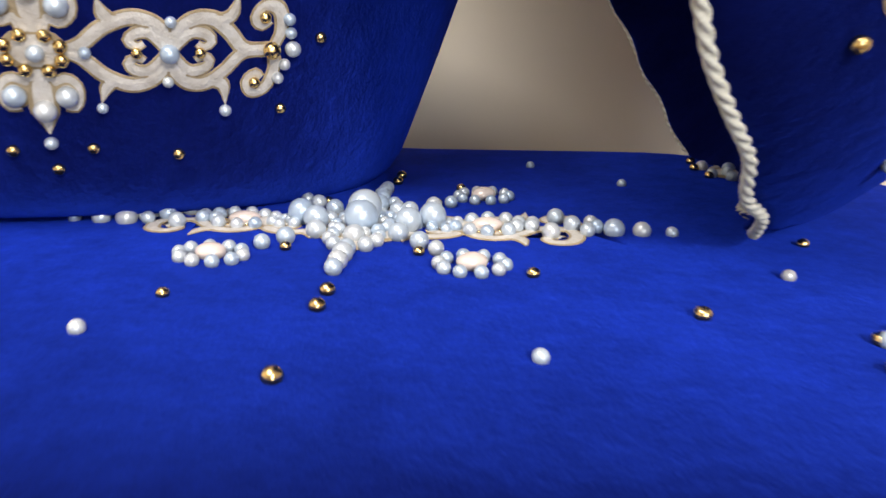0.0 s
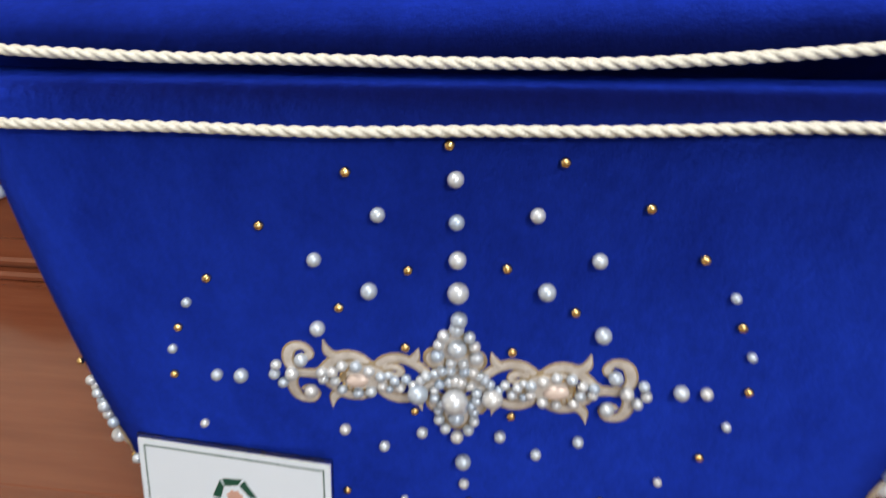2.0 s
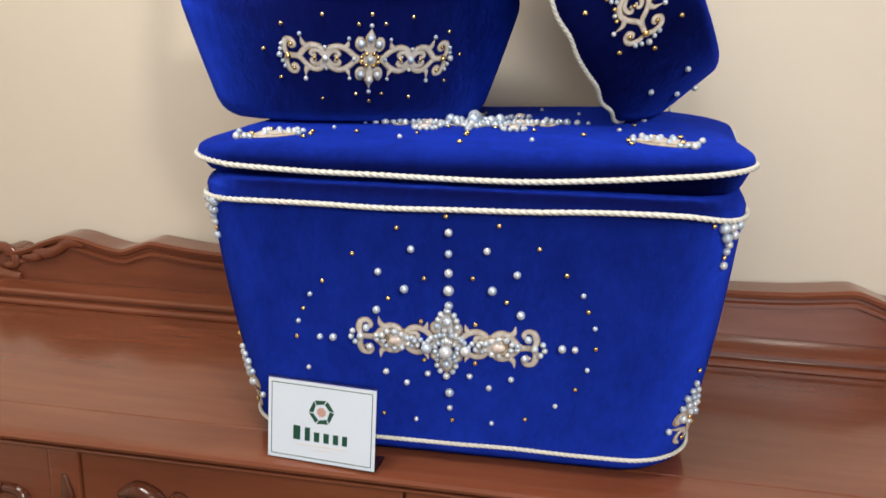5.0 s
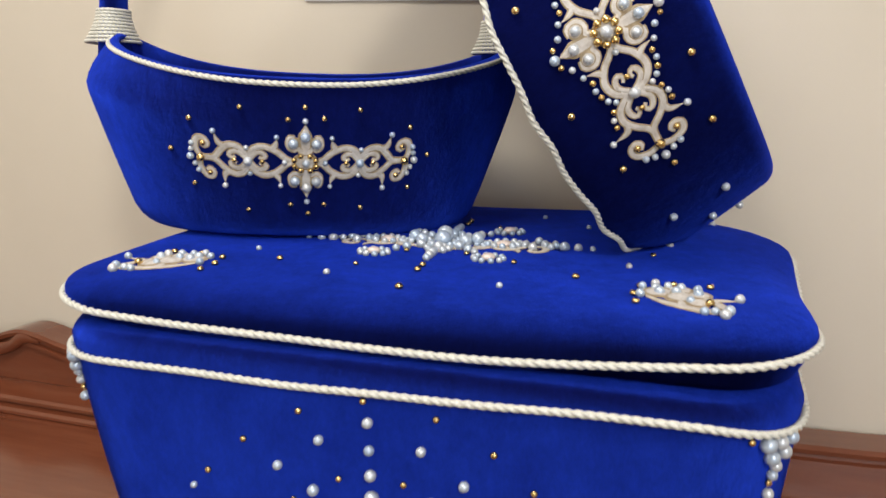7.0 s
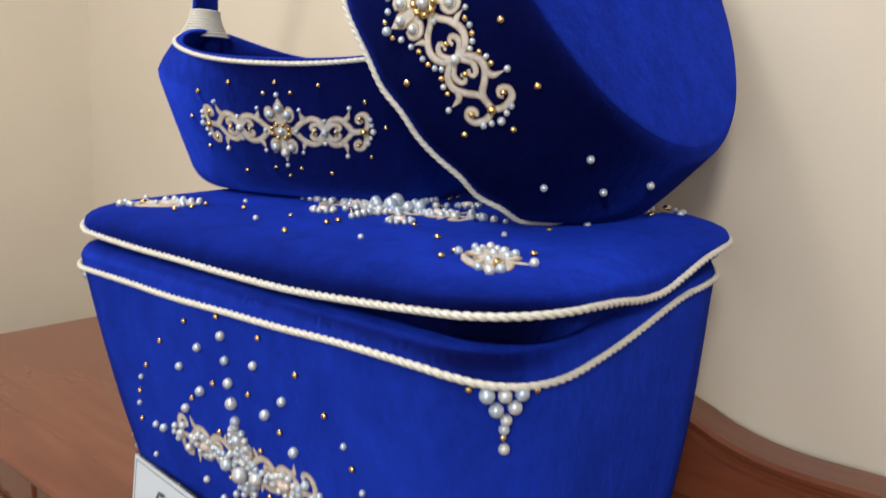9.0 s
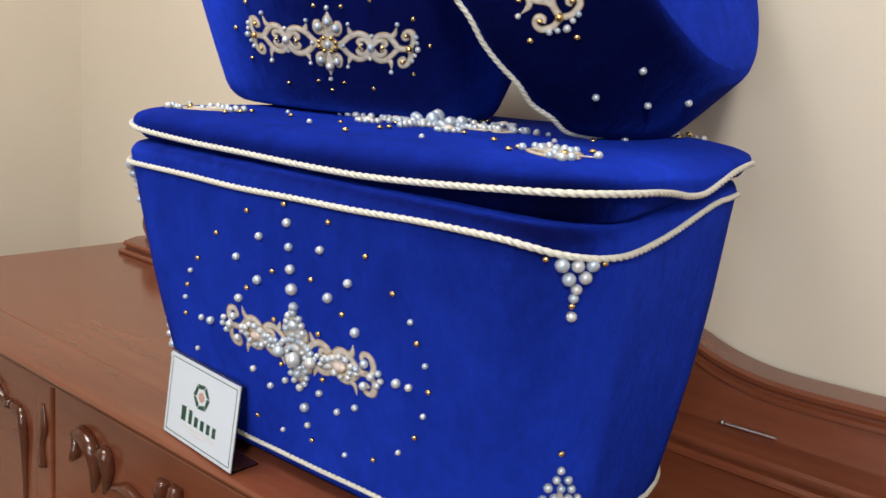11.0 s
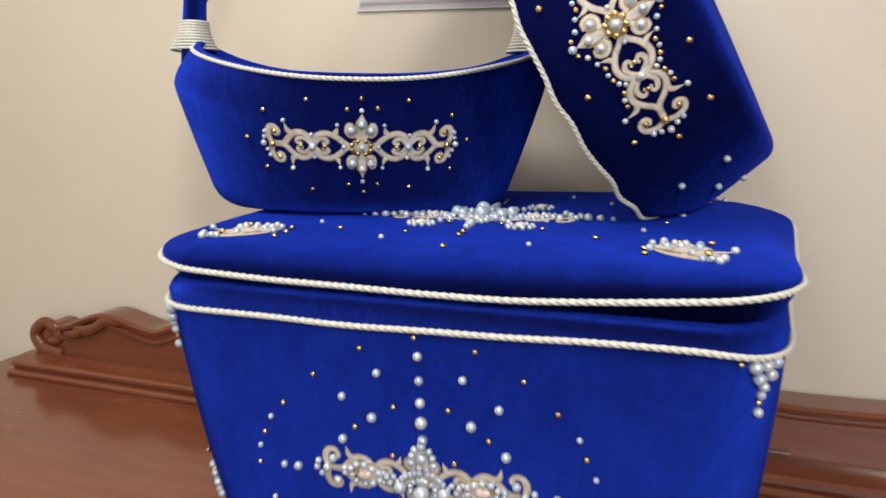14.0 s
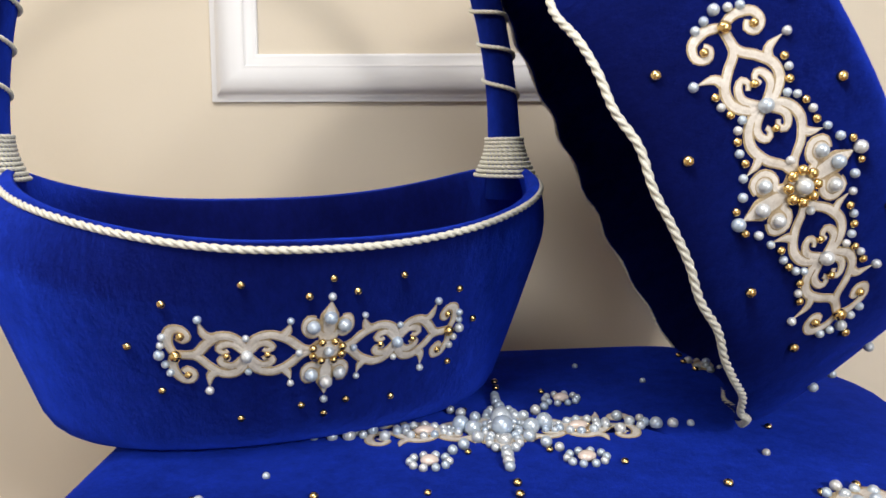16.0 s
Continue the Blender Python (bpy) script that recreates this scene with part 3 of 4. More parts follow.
def lid_seam(x, y):
    """Height of the seam that carries the lid's cord: higher at one end, sagging along the front."""
    front = min(max((0.05 - y) / 0.25, 0.0), 1.0)
    end = ease(0.22, 0.33, x) * (0.017 * ease(-0.07, 0.06, y) - 0.009 * math.exp(-((y + 0.09) / 0.06) ** 2))
    return 0.4005 + 0.0165 * x - (0.0145 * front + 0.003) * (1 - (x / 0.345) ** 2) - 0.0012 * front * math.sin(19 * x) + end


def lid_height(x, y, inset):
    """The padded top: rounded at the edge, rising a little to the back and to one side."""
    sag = 0.006 * math.exp(-((x + 0.20) / 0.17) ** 2 - ((y - 0.06) / 0.13) ** 2)  # under the basket
    top, low = 0.4270 + 0.030 * max(x, 0) + 0.006 * min(x, 0) + 0.056 * y - sag, lid_seam(x, y) + 0.005
    edge = min(max(inset, 0) / (0.042 + 0.026 * ease(0.15, 0.30, x) * ease(-0.15, 0.10, y)), 1.0)
    return low + (top - low) * max(1 - (1 - edge) ** 2.4, 0) ** (1 / 2.2)


rings = []
for drop, inset in ((None, 0.07), (None, 0.020), (0.86, 0.0135), (0.65, 0.010), (0.35, 0.006), (0.08, 0.0018), (-0.12, 0.0)):
    w, yf, yb, r = LID
    ring = rounded_rect(w - inset, yf + inset, yb - inset, max(r - inset, 0.02), 0)
    for p in ring:
        p.x += LID_X
        seam = lid_seam(p.x, p.y)
        under = 0.3742 + rim_lift(p.x, p.y)
        p.z = under if drop is None else seam - drop * (seam - under)
    rings.append(ring)
insets = [0.0, 0.0010, 0.0025] + [0.004 + 0.038 * (1 - math.cos(math.pi / 2 * i / 11)) for i in range(12)] + [0.057 + 0.015 * i for i in range(13)]
for inset in insets:
    w, yf, yb, r = LID
    ring = rounded_rect(w - inset, yf + inset, yb - inset, max(r - inset * 0.6, 0.012), 0)
    rings.append([Vector((p.x + LID_X - skew(p.x, p.y) * min(inset / 0.03, 1), p.y, lid_height(p.x + LID_X, p.y, inset))) for p in ring])
verts, faces = loft(rings, (True, True))
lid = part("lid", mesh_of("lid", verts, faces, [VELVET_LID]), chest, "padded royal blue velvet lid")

line = [Vector((p.x + LID_X, p.y, lid_seam(p.x + LID_X, p.y))) for p in loop_of(*LID, 0, 0.0016, wavy(0, 0))]
part("cord_trim", cord_data("cord_trim", line, 0.0035), lid, "cream twisted cord")


def lid_point(x, y):
    w, yf, yb, r = LID
    far = abs(x - LID_X)
    inset = min(w - far, y - yf, yb - y)
    cx, cy = far - (w - r), max(yf + r - y, y - (yb - r))
    if y > 0:
        r *= BACK
        cx, cy = far - (w - r), y - (yb - r)
    if cx > 0 and cy > 0:
        inset = r - math.hypot(cx, cy)
    return Vector((x, y, lid_height(x, y, inset)))


OFF = -0.022  # the embroidery's middle lies a little to one side
lid_top = with_normal(lambda x, y: lid_point(x + OFF, y), 0.004, 0.004, lambda p: Vector((0, 0, 1)))

# loose beads on the front: pairs of places left and right of the middle
GOLD_PAIRS = [(-0.046, 0.326, 0.071, 0.335), (-0.100, 0.291, 0.117, 0.310), (-0.139, 0.253, 0.149, 0.280), (-0.015, 0.265, 0.042, 0.269), (-0.059, 0.236, 0.082, 0.241), (-0.166, 0.214, 0.176, 0.236),
              (-0.178, 0.174, 0.188, 0.188), (-0.072, 0.068, 0.109, 0.078), (-0.131, 0.098, 0.168, 0.129), (-0.020, 0.208, 0.046, 0.209), (-0.017, 0.154, 0.046, 0.155)]
for ul, zl, ur, zr in GOLD_PAIRS:
    bead("gold_bead", body_side, ul, zl, 0.0030, body)
    bead("gold_bead", body_side, ur, zr, 0.0030, body)
LARGE_PAIRS = [(-0.030, 0.301, 0.058, 0.304, 0.0048), (-0.070, 0.270, 0.093, 0.277, 0.0048), (-0.039, 0.250, 0.065, 0.255, 0.0058), (-0.074, 0.220, 0.099, 0.226, 0.0055), (-0.131, 0.177, 0.149, 0.185, 0.0052)]
SMALL_PAIRS = [(-0.156, 0.234, 0.169, 0.256, 0.0034), (-0.174, 0.196, 0.185, 0.215, 0.0034), (-0.167, 0.129, 0.180, 0.158, 0.0034), (-0.148, 0.176, 0.164, 0.185, 0.0042), (-0.066, 0.133, 0.090, 0.136, 0.0042),
               (-0.040, 0.119, 0.063, 0.121, 0.0041), (-0.013, 0.135, 0.039, 0.136, 0.0042), (-0.030, 0.063, 0.067, 0.067, 0.0033), (-0.115, 0.082, 0.145, 0.102, 0.0033)]
for ul, zl, ur, zr, r in LARGE_PAIRS + SMALL_PAIRS:
    bead("pearl", body_side, ul, zl, 0.93 * r, body)
    bead("pearl", body_side, ur, zr, 0.93 * r, body)
for z, r in ((0.324, 0.0050), (0.298, 0.0050), (0.274, 0.0058), (0.252, 0.0068), (0.232, 0.0056), (0.110, 0.0062), (0.086, 0.0043)):
    bead("pearl", body_side, 0.014, z, 0.93 * r, body)
bead("gold_bead", body_side, 0.011, 0.343, 0.0030, body)
bead("gold_bead", body_side, 0.017, 0.067, 0.0030, body)


def pearl_band(surface, origin, size, parent, seed):
    """The lace band thickly set with pearls: two oval flowers and a domed middle."""
    rng = random.Random(seed)
    lace = Lace(surface)
    lace_band(lace, origin, size, fleur=False, broad=1.22)
    for fy in (1, -1):
        lace.pad((0, 0.24 * fy), 0.10, 0.15, 0, origin, size, (1, 1))
        for fx in (1, -1):
            lace.pad((0.11 * fx, 0.17 * fy), 0.075, 0.085, 0, origin, size, (1, 1))
    for fx in (1, -1):
        lace.pad((0.52 * fx, 0), 0.17, 0.13, 0, origin, size, (1, 1))
    lace.make(parent, "cream lace scrolls edged with gold thread")

    def put(u, v, r, kind="pearl", sink=0.7, stretch=1.0):
        bead(kind, surface, origin[0] + size * u, origin[1] + size * v, r * size / 0.118, parent, sink, stretch)

    for fx in (1, -1):
        # oval flower: a pink cabochon in a ring of seed beads, pearls round it
        put(0.575 * fx, -0.015, 0.0060, "pink_cabochon", 0.5, 1.5)
        for k in range(20):
            a = 2 * math.pi * k / 20
            put(fx * (0.575 + 0.108 * math.cos(a)), -0.015 + 0.080 * math.sin(a), 0.0011, "gold_bead", 1.2)
        for u, v in ((0.72, 0.037), (0.66, 0.085), (0.575, 0.090), (0.50, 0.058), (0.71, -0.030), (0.675, -0.095), (0.58, -0.115), (0.50, -0.098), (0.785, 0.028), (0.78, -0.018)):
            put(u * fx, v, 0.0038 + 0.0004 * rng.random())
        # curls and the outer tip
        put(0.895 * fx, 0.12, 0.0050)
        put(0.865 * fx, -0.118, 0.0050)
        put(0.965 * fx, 0.01, 0.0050)
        for u, v in ((1.055, 0.067), (1.075, -0.004), (1.03, -0.066)):
            put(u * fx, v, 0.0041)
        # arm towards the middle
        for u, v, r in ((0.435, 0.02, 0.0038), (0.43, -0.05, 0.0038), (0.355, -0.005, 0.0036), (0.325, -0.06, 0.0036), (0.285, 0.012, 0.0036), (0.25, -0.03, 0.0034), (0.20, 0.012, 0.0036), (0.17, 0.045, 0.0038), (0.39, 0.03, 0.0030), (0.39, -0.075, 0.0030)):
            put(u * fx, v, r)
        put(0.217 * fx, -0.068, 0.0071, sink=0.9)
    # upper lozenge: a drop-shaped pearl with its border
    put(0.018, 0.407, 0.0054, sink=0.7)
    put(0.02, 0.275, 0.0064, sink=0.7)
    for u, v, r in ((0.072, 0.35, 0.0042), (0.10, 0.285, 0.0042), (0.11, 0.21, 0.0048), (0.035, 0.155, 0.0038), (0.09, 0.095, 0.0040), (0.04, 0.10, 0.0038), (0.13, 0.07, 0.0036)):
        put(0.015 + u, v, r)
        put(0.015 - u, v, r)
    put(0.0, 0.03, 0.0042)
    # lower lozenge
    put(0.0, -0.262, 0.0058, sink=0.7)
    for u, v, r in ((0.105, -0.215, 0.0037), (0.105, -0.29, 0.0040), (0.070, -0.362, 0.0042)):
        put(u, v, r)
        put(-u, v, r)
    put(0.0, -0.425, 0.0048)
    # the large middle pearl and its ring
    put(0.0, -0.09, 0.0095, sink=0.9)
    for k in range(12):
        a = 2 * math.pi * (k + 0.5) / 12
        put(0.128 * math.cos(a), -0.085 + 0.110 * math.sin(a), 0.0034 + 0.0008 * rng.random(), sink=0.8)


pearl_band(body_side, (0.0105, 0.181), 0.110, body, 3)


def corner_drop(fs):
    """Pearls hanging in a wedge under the cord at a corner of the body."""
    for s, z, r in ((0.318, 0.343, 0.0062), (0.331, 0.343, 0.0055), (0.344, 0.344, 0.0056), (0.324, 0.331, 0.0060), (0.338, 0.333, 0.0056), (0.331, 0.322, 0.0047), (0.329, 0.314, 0.0044), (0.328, 0.297, 0.0046)):
        bead("pearl", body_side, fs(s), z, r, body)
    for s, z in ((0.305, 0.346), (0.357, 0.345), (0.328, 0.3065)):
        bead("gold_bead", body_side, fs(s), z, 0.0030, body)


def corner_spray(fs):
    """Lace and pearls climbing from the bottom cord at a corner of the body."""
    lace = Lace(lambda u, v: body_side(fs(u), v))
    o, size = (0.322, 0.040), 0.09
    for points, widths in (
            ([(-0.10, 0.02), (-0.20, 0.12), (-0.12, 0.24), (0.0, 0.22), (0.05, 0.10), (-0.03, 0.06)], (0.06, 0.10, 0.10, 0.10, 0.08, 0.05)),
            ([(0.02, 0.05), (0.10, 0.2), (0.05, 0.4), (0.0, 0.62), (0.0, 0.9)], (0.06, 0.1, 0.12, 0.1, 0.02)),
            ([(0.0, 0.25), (-0.15, 0.30), (-0.33, 0.34)], (0.08, 0.07, 0.02)),
            ([(0.06, 0.3), (0.2, 0.34), (0.24, 0.2), (0.15, 0.12)], (0.08, 0.09, 0.09, 0.05))):
        lace.stroke(points, widths, o, size, (1, 1))
    lace.pad((-0.17, 0.50), 0.16, 0.12, 0.5, o, size, (1, 1))
    lace.pad((0.15, 0.52), 0.12, 0.12, 0, o, size, (1, 1))
    lace.make(body, "cream lace scrolls edged with gold thread")
    for u, v, r in ((0.0, 1.08, 0.0040), (-0.05, 0.96, 0.0042), (0.08, 0.95, 0.0042), (-0.14, 0.86, 0.0046), (0.0, 0.84, 0.0042), (0.12, 0.82, 0.0042), (-0.2, 0.70, 0.0046), (-0.08, 0.72, 0.0046), (0.08, 0.70, 0.0046),
                    (-0.17, 0.52, 0.0058), (0.16, 0.54, 0.0050), (0.0, 0.58, 0.0042), (-0.38, 0.34, 0.0040), (0.2, 0.68, 0.0038), (0.26, 0.45, 0.0038), (0.02, 0.40, 0.0036)):
        bead("pearl", body_side, fs(o[0] + size * u), o[1] + size * v, r, body, 0.6)
    for u, v in ((0.0, 1.30), (0.02, 0.48), (-0.08, 0.14), (0.22, 0.28)):
        bead("gold_bead", body_side, fs(o[0] + size * u), o[1] + size * v, 0.0030, body, 0.8)


def round_back(z=0.2):
    w, yf, yb, r = body_size(z)
    return 2 * w - r - r * BACK + (r + r * BACK) * math.pi / 2 + (yb - yf - r - r * BACK)


half_round = round_back()
CORNERS = [lambda s: s, lambda s: 0.044 - s, lambda s: half_round + 0.044 - s, lambda s: s - half_round]
corner_drop(lambda s: s - 0.002)
corner_drop(CORNERS[1])
for fs in CORNERS:
    corner_spray(fs)

# ---- the lid's star ----
STAR = (0.010, -0.024)
pearl_band(lid_top, STAR, 0.112, lid, 5)
for fx in (1, -1):
    for fy in (1, -1):
        cx, cy = STAR[0] + 0.060 * fx, STAR[1] + 0.062 * fy
        bead("pink_cabochon", lid_top, cx, cy, 0.0062, lid, 0.5, 1.2)
        for k in range(10):
            a = 2 * math.pi * k / 10
            bead("pearl", lid_top, cx + 0.0150 * math.cos(a), cy + 0.0115 * math.sin(a), 0.0034, lid, 0.6)
        for k, r in ((0.35, 0.0052), (0.55, 0.0048), (0.70, 0.0040)):
            bead("pearl", lid_top, STAR[0] + 0.060 * fx * k, STAR[1] + 0.062 * fy * k, r, lid, 0.7)
for fy in (1, -1):
    for d, r in ((0.056, 0.0050), (0.066, 0.0046), (0.075, 0.0042)):
        bead("pearl", lid_top, STAR[0], STAR[1] + fy * d, r, lid, 0.7)
    for d in (0.099, 0.116):
        bead("gold_bead", lid_top, STAR[0] + 0.003, STAR[1] + fy * d, 0.0034, lid)
    for u in (0.034, -0.03):
        bead("gold_bead", lid_top, STAR[0] + u, STAR[1] + fy * 0.045, 0.0030, lid)
bead("pearl", lid_top, STAR[0], STAR[1], 0.0090, lid, 1.2)
for u in (-0.034, 0.036):
    bead("pearl", lid_top, STAR[0] + u, STAR[1], 0.0070, lid, 1.0)
for u, r in ((0.139, 0.0062), (0.153, 0.0052), (0.168, 0.0036)):
    bead("pearl", lid_top, u, -0.028, 0.92 * r, lid, 0.45)
    bead("pearl", lid_top, 0.022 - u, -0.032, 0.92 * r, lid, 0.45)
for kind, x, y, r in (("gold_bead", 0.013, -0.198, 0.0042), ("pearl", 0.098, -0.176, 0.0036), ("pearl", -0.066, -0.172, 0.0036), ("gold_bead", 0.160, -0.134, 0.0040), ("gold_bead", 0.228, -0.040, 0.0034),
                      ("pearl", 0.206, -0.088, 0.0036), ("gold_bead", -0.130, -0.138, 0.0038), ("pearl", 0.156, 0.078, 0.0034), ("pearl", 0.099, 0.128, 0.0034), ("gold_bead", -0.051, -0.135, 0.0032),
                      ("gold_bead", 0.097, -0.094, 0.0034), ("pearl", -0.170, -0.105, 0.0034), ("gold_bead", 0.055, 0.060, 0.0034)):
    bead(kind, lid_top, x, y, 0.88 * r, lid, 0.45)


def lid_corner(fx, fy):
    """A small lace sprig with pearls near a corner of the lid."""
    mid_y = -0.023
    f = lambda u, v: (fx * u + (-0.012 if fx > 0 else 0.034), mid_y - (v - 0.009 - mid_y) if fy < 0 else v - 0.009)  # noqa: E731

    def surface(u, v):
        return lid_top(*f(u, v))

    lace = Lace(surface)
    o, size, c, s = (0.262, -0.172), 0.046, math.cos(-0.5), math.sin(-0.5)
    turn = lambda pts: [(x * c - y * s, x * s + y * c) for x, y in pts]  # noqa: E731
    for points, widths in (
            ([(-0.6, -0.25), (-0.2, -0.3), (0.2, -0.28), (0.6, -0.2), (0.9, 0.0), (0.6, 0.2), (0.2, 0.3), (0.0, 0.2)], (0.06, 0.18, 0.22, 0.24, 0.22, 0.22, 0.2, 0.12)),
            ([(0.5, 0.2), (0.6, 0.35), (0.85, 0.5)], (0.2, 0.14, 0.02)),
            ([(0.2, -0.3), (0.0, 0.0), (0.3, 0.1), (0.5, 0.0)], (0.2, 0.2, 0.16, 0.1)),
            ([(0.0, 0.0), (-0.15, 0.25), (-0.4, 0.3)], (0.2, 0.2, 0.12))):
        lace.stroke(turn(points), widths, o, size, (0.94, 1.3))
    for p, q in (((-0.5, 0.05), 0.26), ((-0.2, 0.35), 0.22), ((0.2, 0.35), 0.2), ((0.35, 0.02), 0.20), ((-0.05, 0.08), 0.26)):
        lace.pad(turn([p])[0], q * 1.3, q, 0, o, size, (0.94, 1.3))
    lace.make(lid, "cream lace sprig edged with gold thread")
    for u, v, r in ((-0.85, 0.05, 0.0044), (-0.7, 0.3, 0.0046), (-0.6, 0.12, 0.0046), (-0.45, 0.0, 0.0052), (-0.45, 0.35, 0.0042), (-0.2, 0.4, 0.0048), (-0.2, 0.2, 0.0046), (0.1, 0.5, 0.0046), (0.2, 0.32, 0.0050),
                    (-0.7, -0.3, 0.0046), (0.9, 0.55, 0.0046), (0.2, -0.02, 0.0040), (0.95, -0.05, 0.0050), (0.75, -0.2, 0.0042), (0.95, -0.24, 0.0050), (0.6, -0.32, 0.0044)):
        x, y = turn([(u, v)])[0]
        bead("pearl", surface, o[0] + size * 0.94 * x, o[1] + size * 1.3 * y, r * 0.88, lid, 0.6)
    x, y = turn([(0.55, 0.02)])[0]
    bead("gold_bead", surface, o[0] + size * 0.94 * x, o[1] + size * 1.3 * y, 0.0040, lid, 0.8)
    for u, v in ((0.219, -0.143), (0.214, -0.166), (0.216, -0.188), (0.247, -0.134), (0.277, -0.136)):
        bead("gold_bead", surface, u + (0.010 if fx > 0 else 0), v, 0.0034, lid, 0.5)


for fx in (1, -1):
    for fy in (1, -1):
        lid_corner(fx, fy)


# ---- the handled basket ----
BASE_Z = 0.4240
A0, B0, A1, B1, RIM, RISE = 0.194, 0.114, 0.263, 0.178, 0.593 - BASE_Z, 0.048


def basket_point(theta, s, thin=0.0):
    k = 1 - (1 - s) ** 1.15
    round_off = 1.0 if s > 0.12 else 0.86 + 0.14 * math.sqrt(max(1 - (1 - s / 0.12) ** 2, 0))
    end = math.cos(theta)
    tuck = (0.006 + (0.021 if end > 0 else 0.032) * abs(end) ** 4) * max(0.0, (s - 0.74) / 0.26) ** 1.5
    a, b = (A0 + (A1 - A0) * k) * round_off - thin - tuck, (B0 + (B1 - B0) * k) * round_off - thin - tuck * 0.4
    c, d = math.cos(theta), math.sin(theta)
    x, y = math.copysign(abs(c) ** (2 / 2.2), c), math.copysign(abs(d) ** (2 / 2.2), d)
    swing = 0.042 * ease(0.2, 1.0, -x) * max(0.0, (s - 0.74) / 0.26)  # one end of the rim is pulled back
    return Vector((a * x, b * y + swing, s * (RIM + RISE * abs(x) ** 2.5 + 0.012 * max(y, 0) ** 1.5)))


basket = tagged(new("basket"), "royal blue velvet basket with a cord-wound handle, embroidered with pearls", "basket")
basket.matrix_basis = pose(-0.177, 0.339, BASE_Z, 0, 0, 22.94)
N = 112
ANGLES = [2 * math.pi * k / N for k in range(N)]
levels = [0.0, 0.006, 0.02, 0.04, 0.07, 0.12] + [0.12 + 0.88 * i / 18 for i in range(1, 19)]
rings = [[basket_point(t, s) for t in ANGLES] for s in levels]
rings.append([basket_point(t, 1.0, 0.004) + Vector((0, 0, 0.003)) for t in ANGLES])
rings += [[basket_point(t, s, 0.009) for t in ANGLES] for s in (1.0, 0.9, 0.7, 0.5, 0.3, 0.15, 0.08)]
rings.append([basket_point(t, 0.07, 0.03) for t in ANGLES])
verts, faces = loft(rings, (True, True))
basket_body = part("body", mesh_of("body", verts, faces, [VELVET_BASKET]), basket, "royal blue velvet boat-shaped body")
part("cord_trim", cord_data("cord_trim", [basket_point(t, 0.985, -0.0005) + Vector((0, 0, 0.0015 * math.sin(5 * t))) for t in ANGLES[::2]], 0.0031), basket_body, "cream twisted cord")

# handle: a flat padded hoop
HOOP_W, HOOP_H = 0.226, 0.36


def hoop(t):
    """The hoop's line, t from 0 at one end to 1 at the other."""
    a = math.pi * t
    c, d = math.cos(a), math.sin(a)
    x = HOOP_W * math.copysign(abs(c) ** 0.80, c)
    return Vector((x, 0.0, RIM + RISE - 0.030 + HOOP_H * max(d, 0) ** 0.80))


def hoop_ring(t, wide, thick, sides=16):
    p = hoop(t)
    way = (hoop(min(t + 0.004, 1)) - hoop(max(t - 0.004, 0))).normalized()
    out = Vector((0, 1, 0)).cross(way).normalized()
    return [p + Vector((0, 1, 0)) * (wide * math.cos(2 * math.pi * k / sides)) + out * (thick * math.sin(2 * math.pi * k / sides)) for k in range(sides)]


rings = [hoop_ring(t / 90, 0.021 + 0.006 * (abs(2 * t / 90 - 1) ** 14), 0.013 + 0.005 * (abs(2 * t / 90 - 1) ** 14)) for t in range(91)]
verts, faces = loft(rings, (True, True))
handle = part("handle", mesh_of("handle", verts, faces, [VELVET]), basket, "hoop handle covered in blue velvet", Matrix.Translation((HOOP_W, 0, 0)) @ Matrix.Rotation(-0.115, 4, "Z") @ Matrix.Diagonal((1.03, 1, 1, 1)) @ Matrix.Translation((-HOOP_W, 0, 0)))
wind, turns = [], 27
for k in range(turns * 16 + 1):
    t = 0.055 + 0.89 * k / (turns * 16)
    ring = hoop_ring(t, 0.0228, 0.0148, 48)
    wind.append(ring[int(48 * (k / 16.0)) % 48])
part("cord_winding", cord_data("cord_winding", wind, 0.0022, closed=False), handle, "cream cord wound round the handle")
for end in (0, 1):
    wrap = []
    for k in range(10 * 16 + 1):
        t = 0.009 + 0.026 * k / (10 * 16)
        grow = 1.05 + 0.85 * (1 - k / (10 * 16)) ** 2
        ring = hoop_ring(t if end == 0 else 1 - t, 0.0235 * grow, 0.0155 * grow, 48)
        wrap.append(ring[int(48 * (k / 16.0)) % 48])
    part("cord_binding", cord_data("cord_binding", wrap, 0.0022, closed=False), handle, "cream cord bound round the handle's foot")

basket_side = with_normal(lambda u, v: basket_point(-math.pi / 2 + u / (0.212 if u < 0 else 0.217), v / 0.169), 0.002, 0.002, lambda p: Vector((p.x, p.y, 0)))


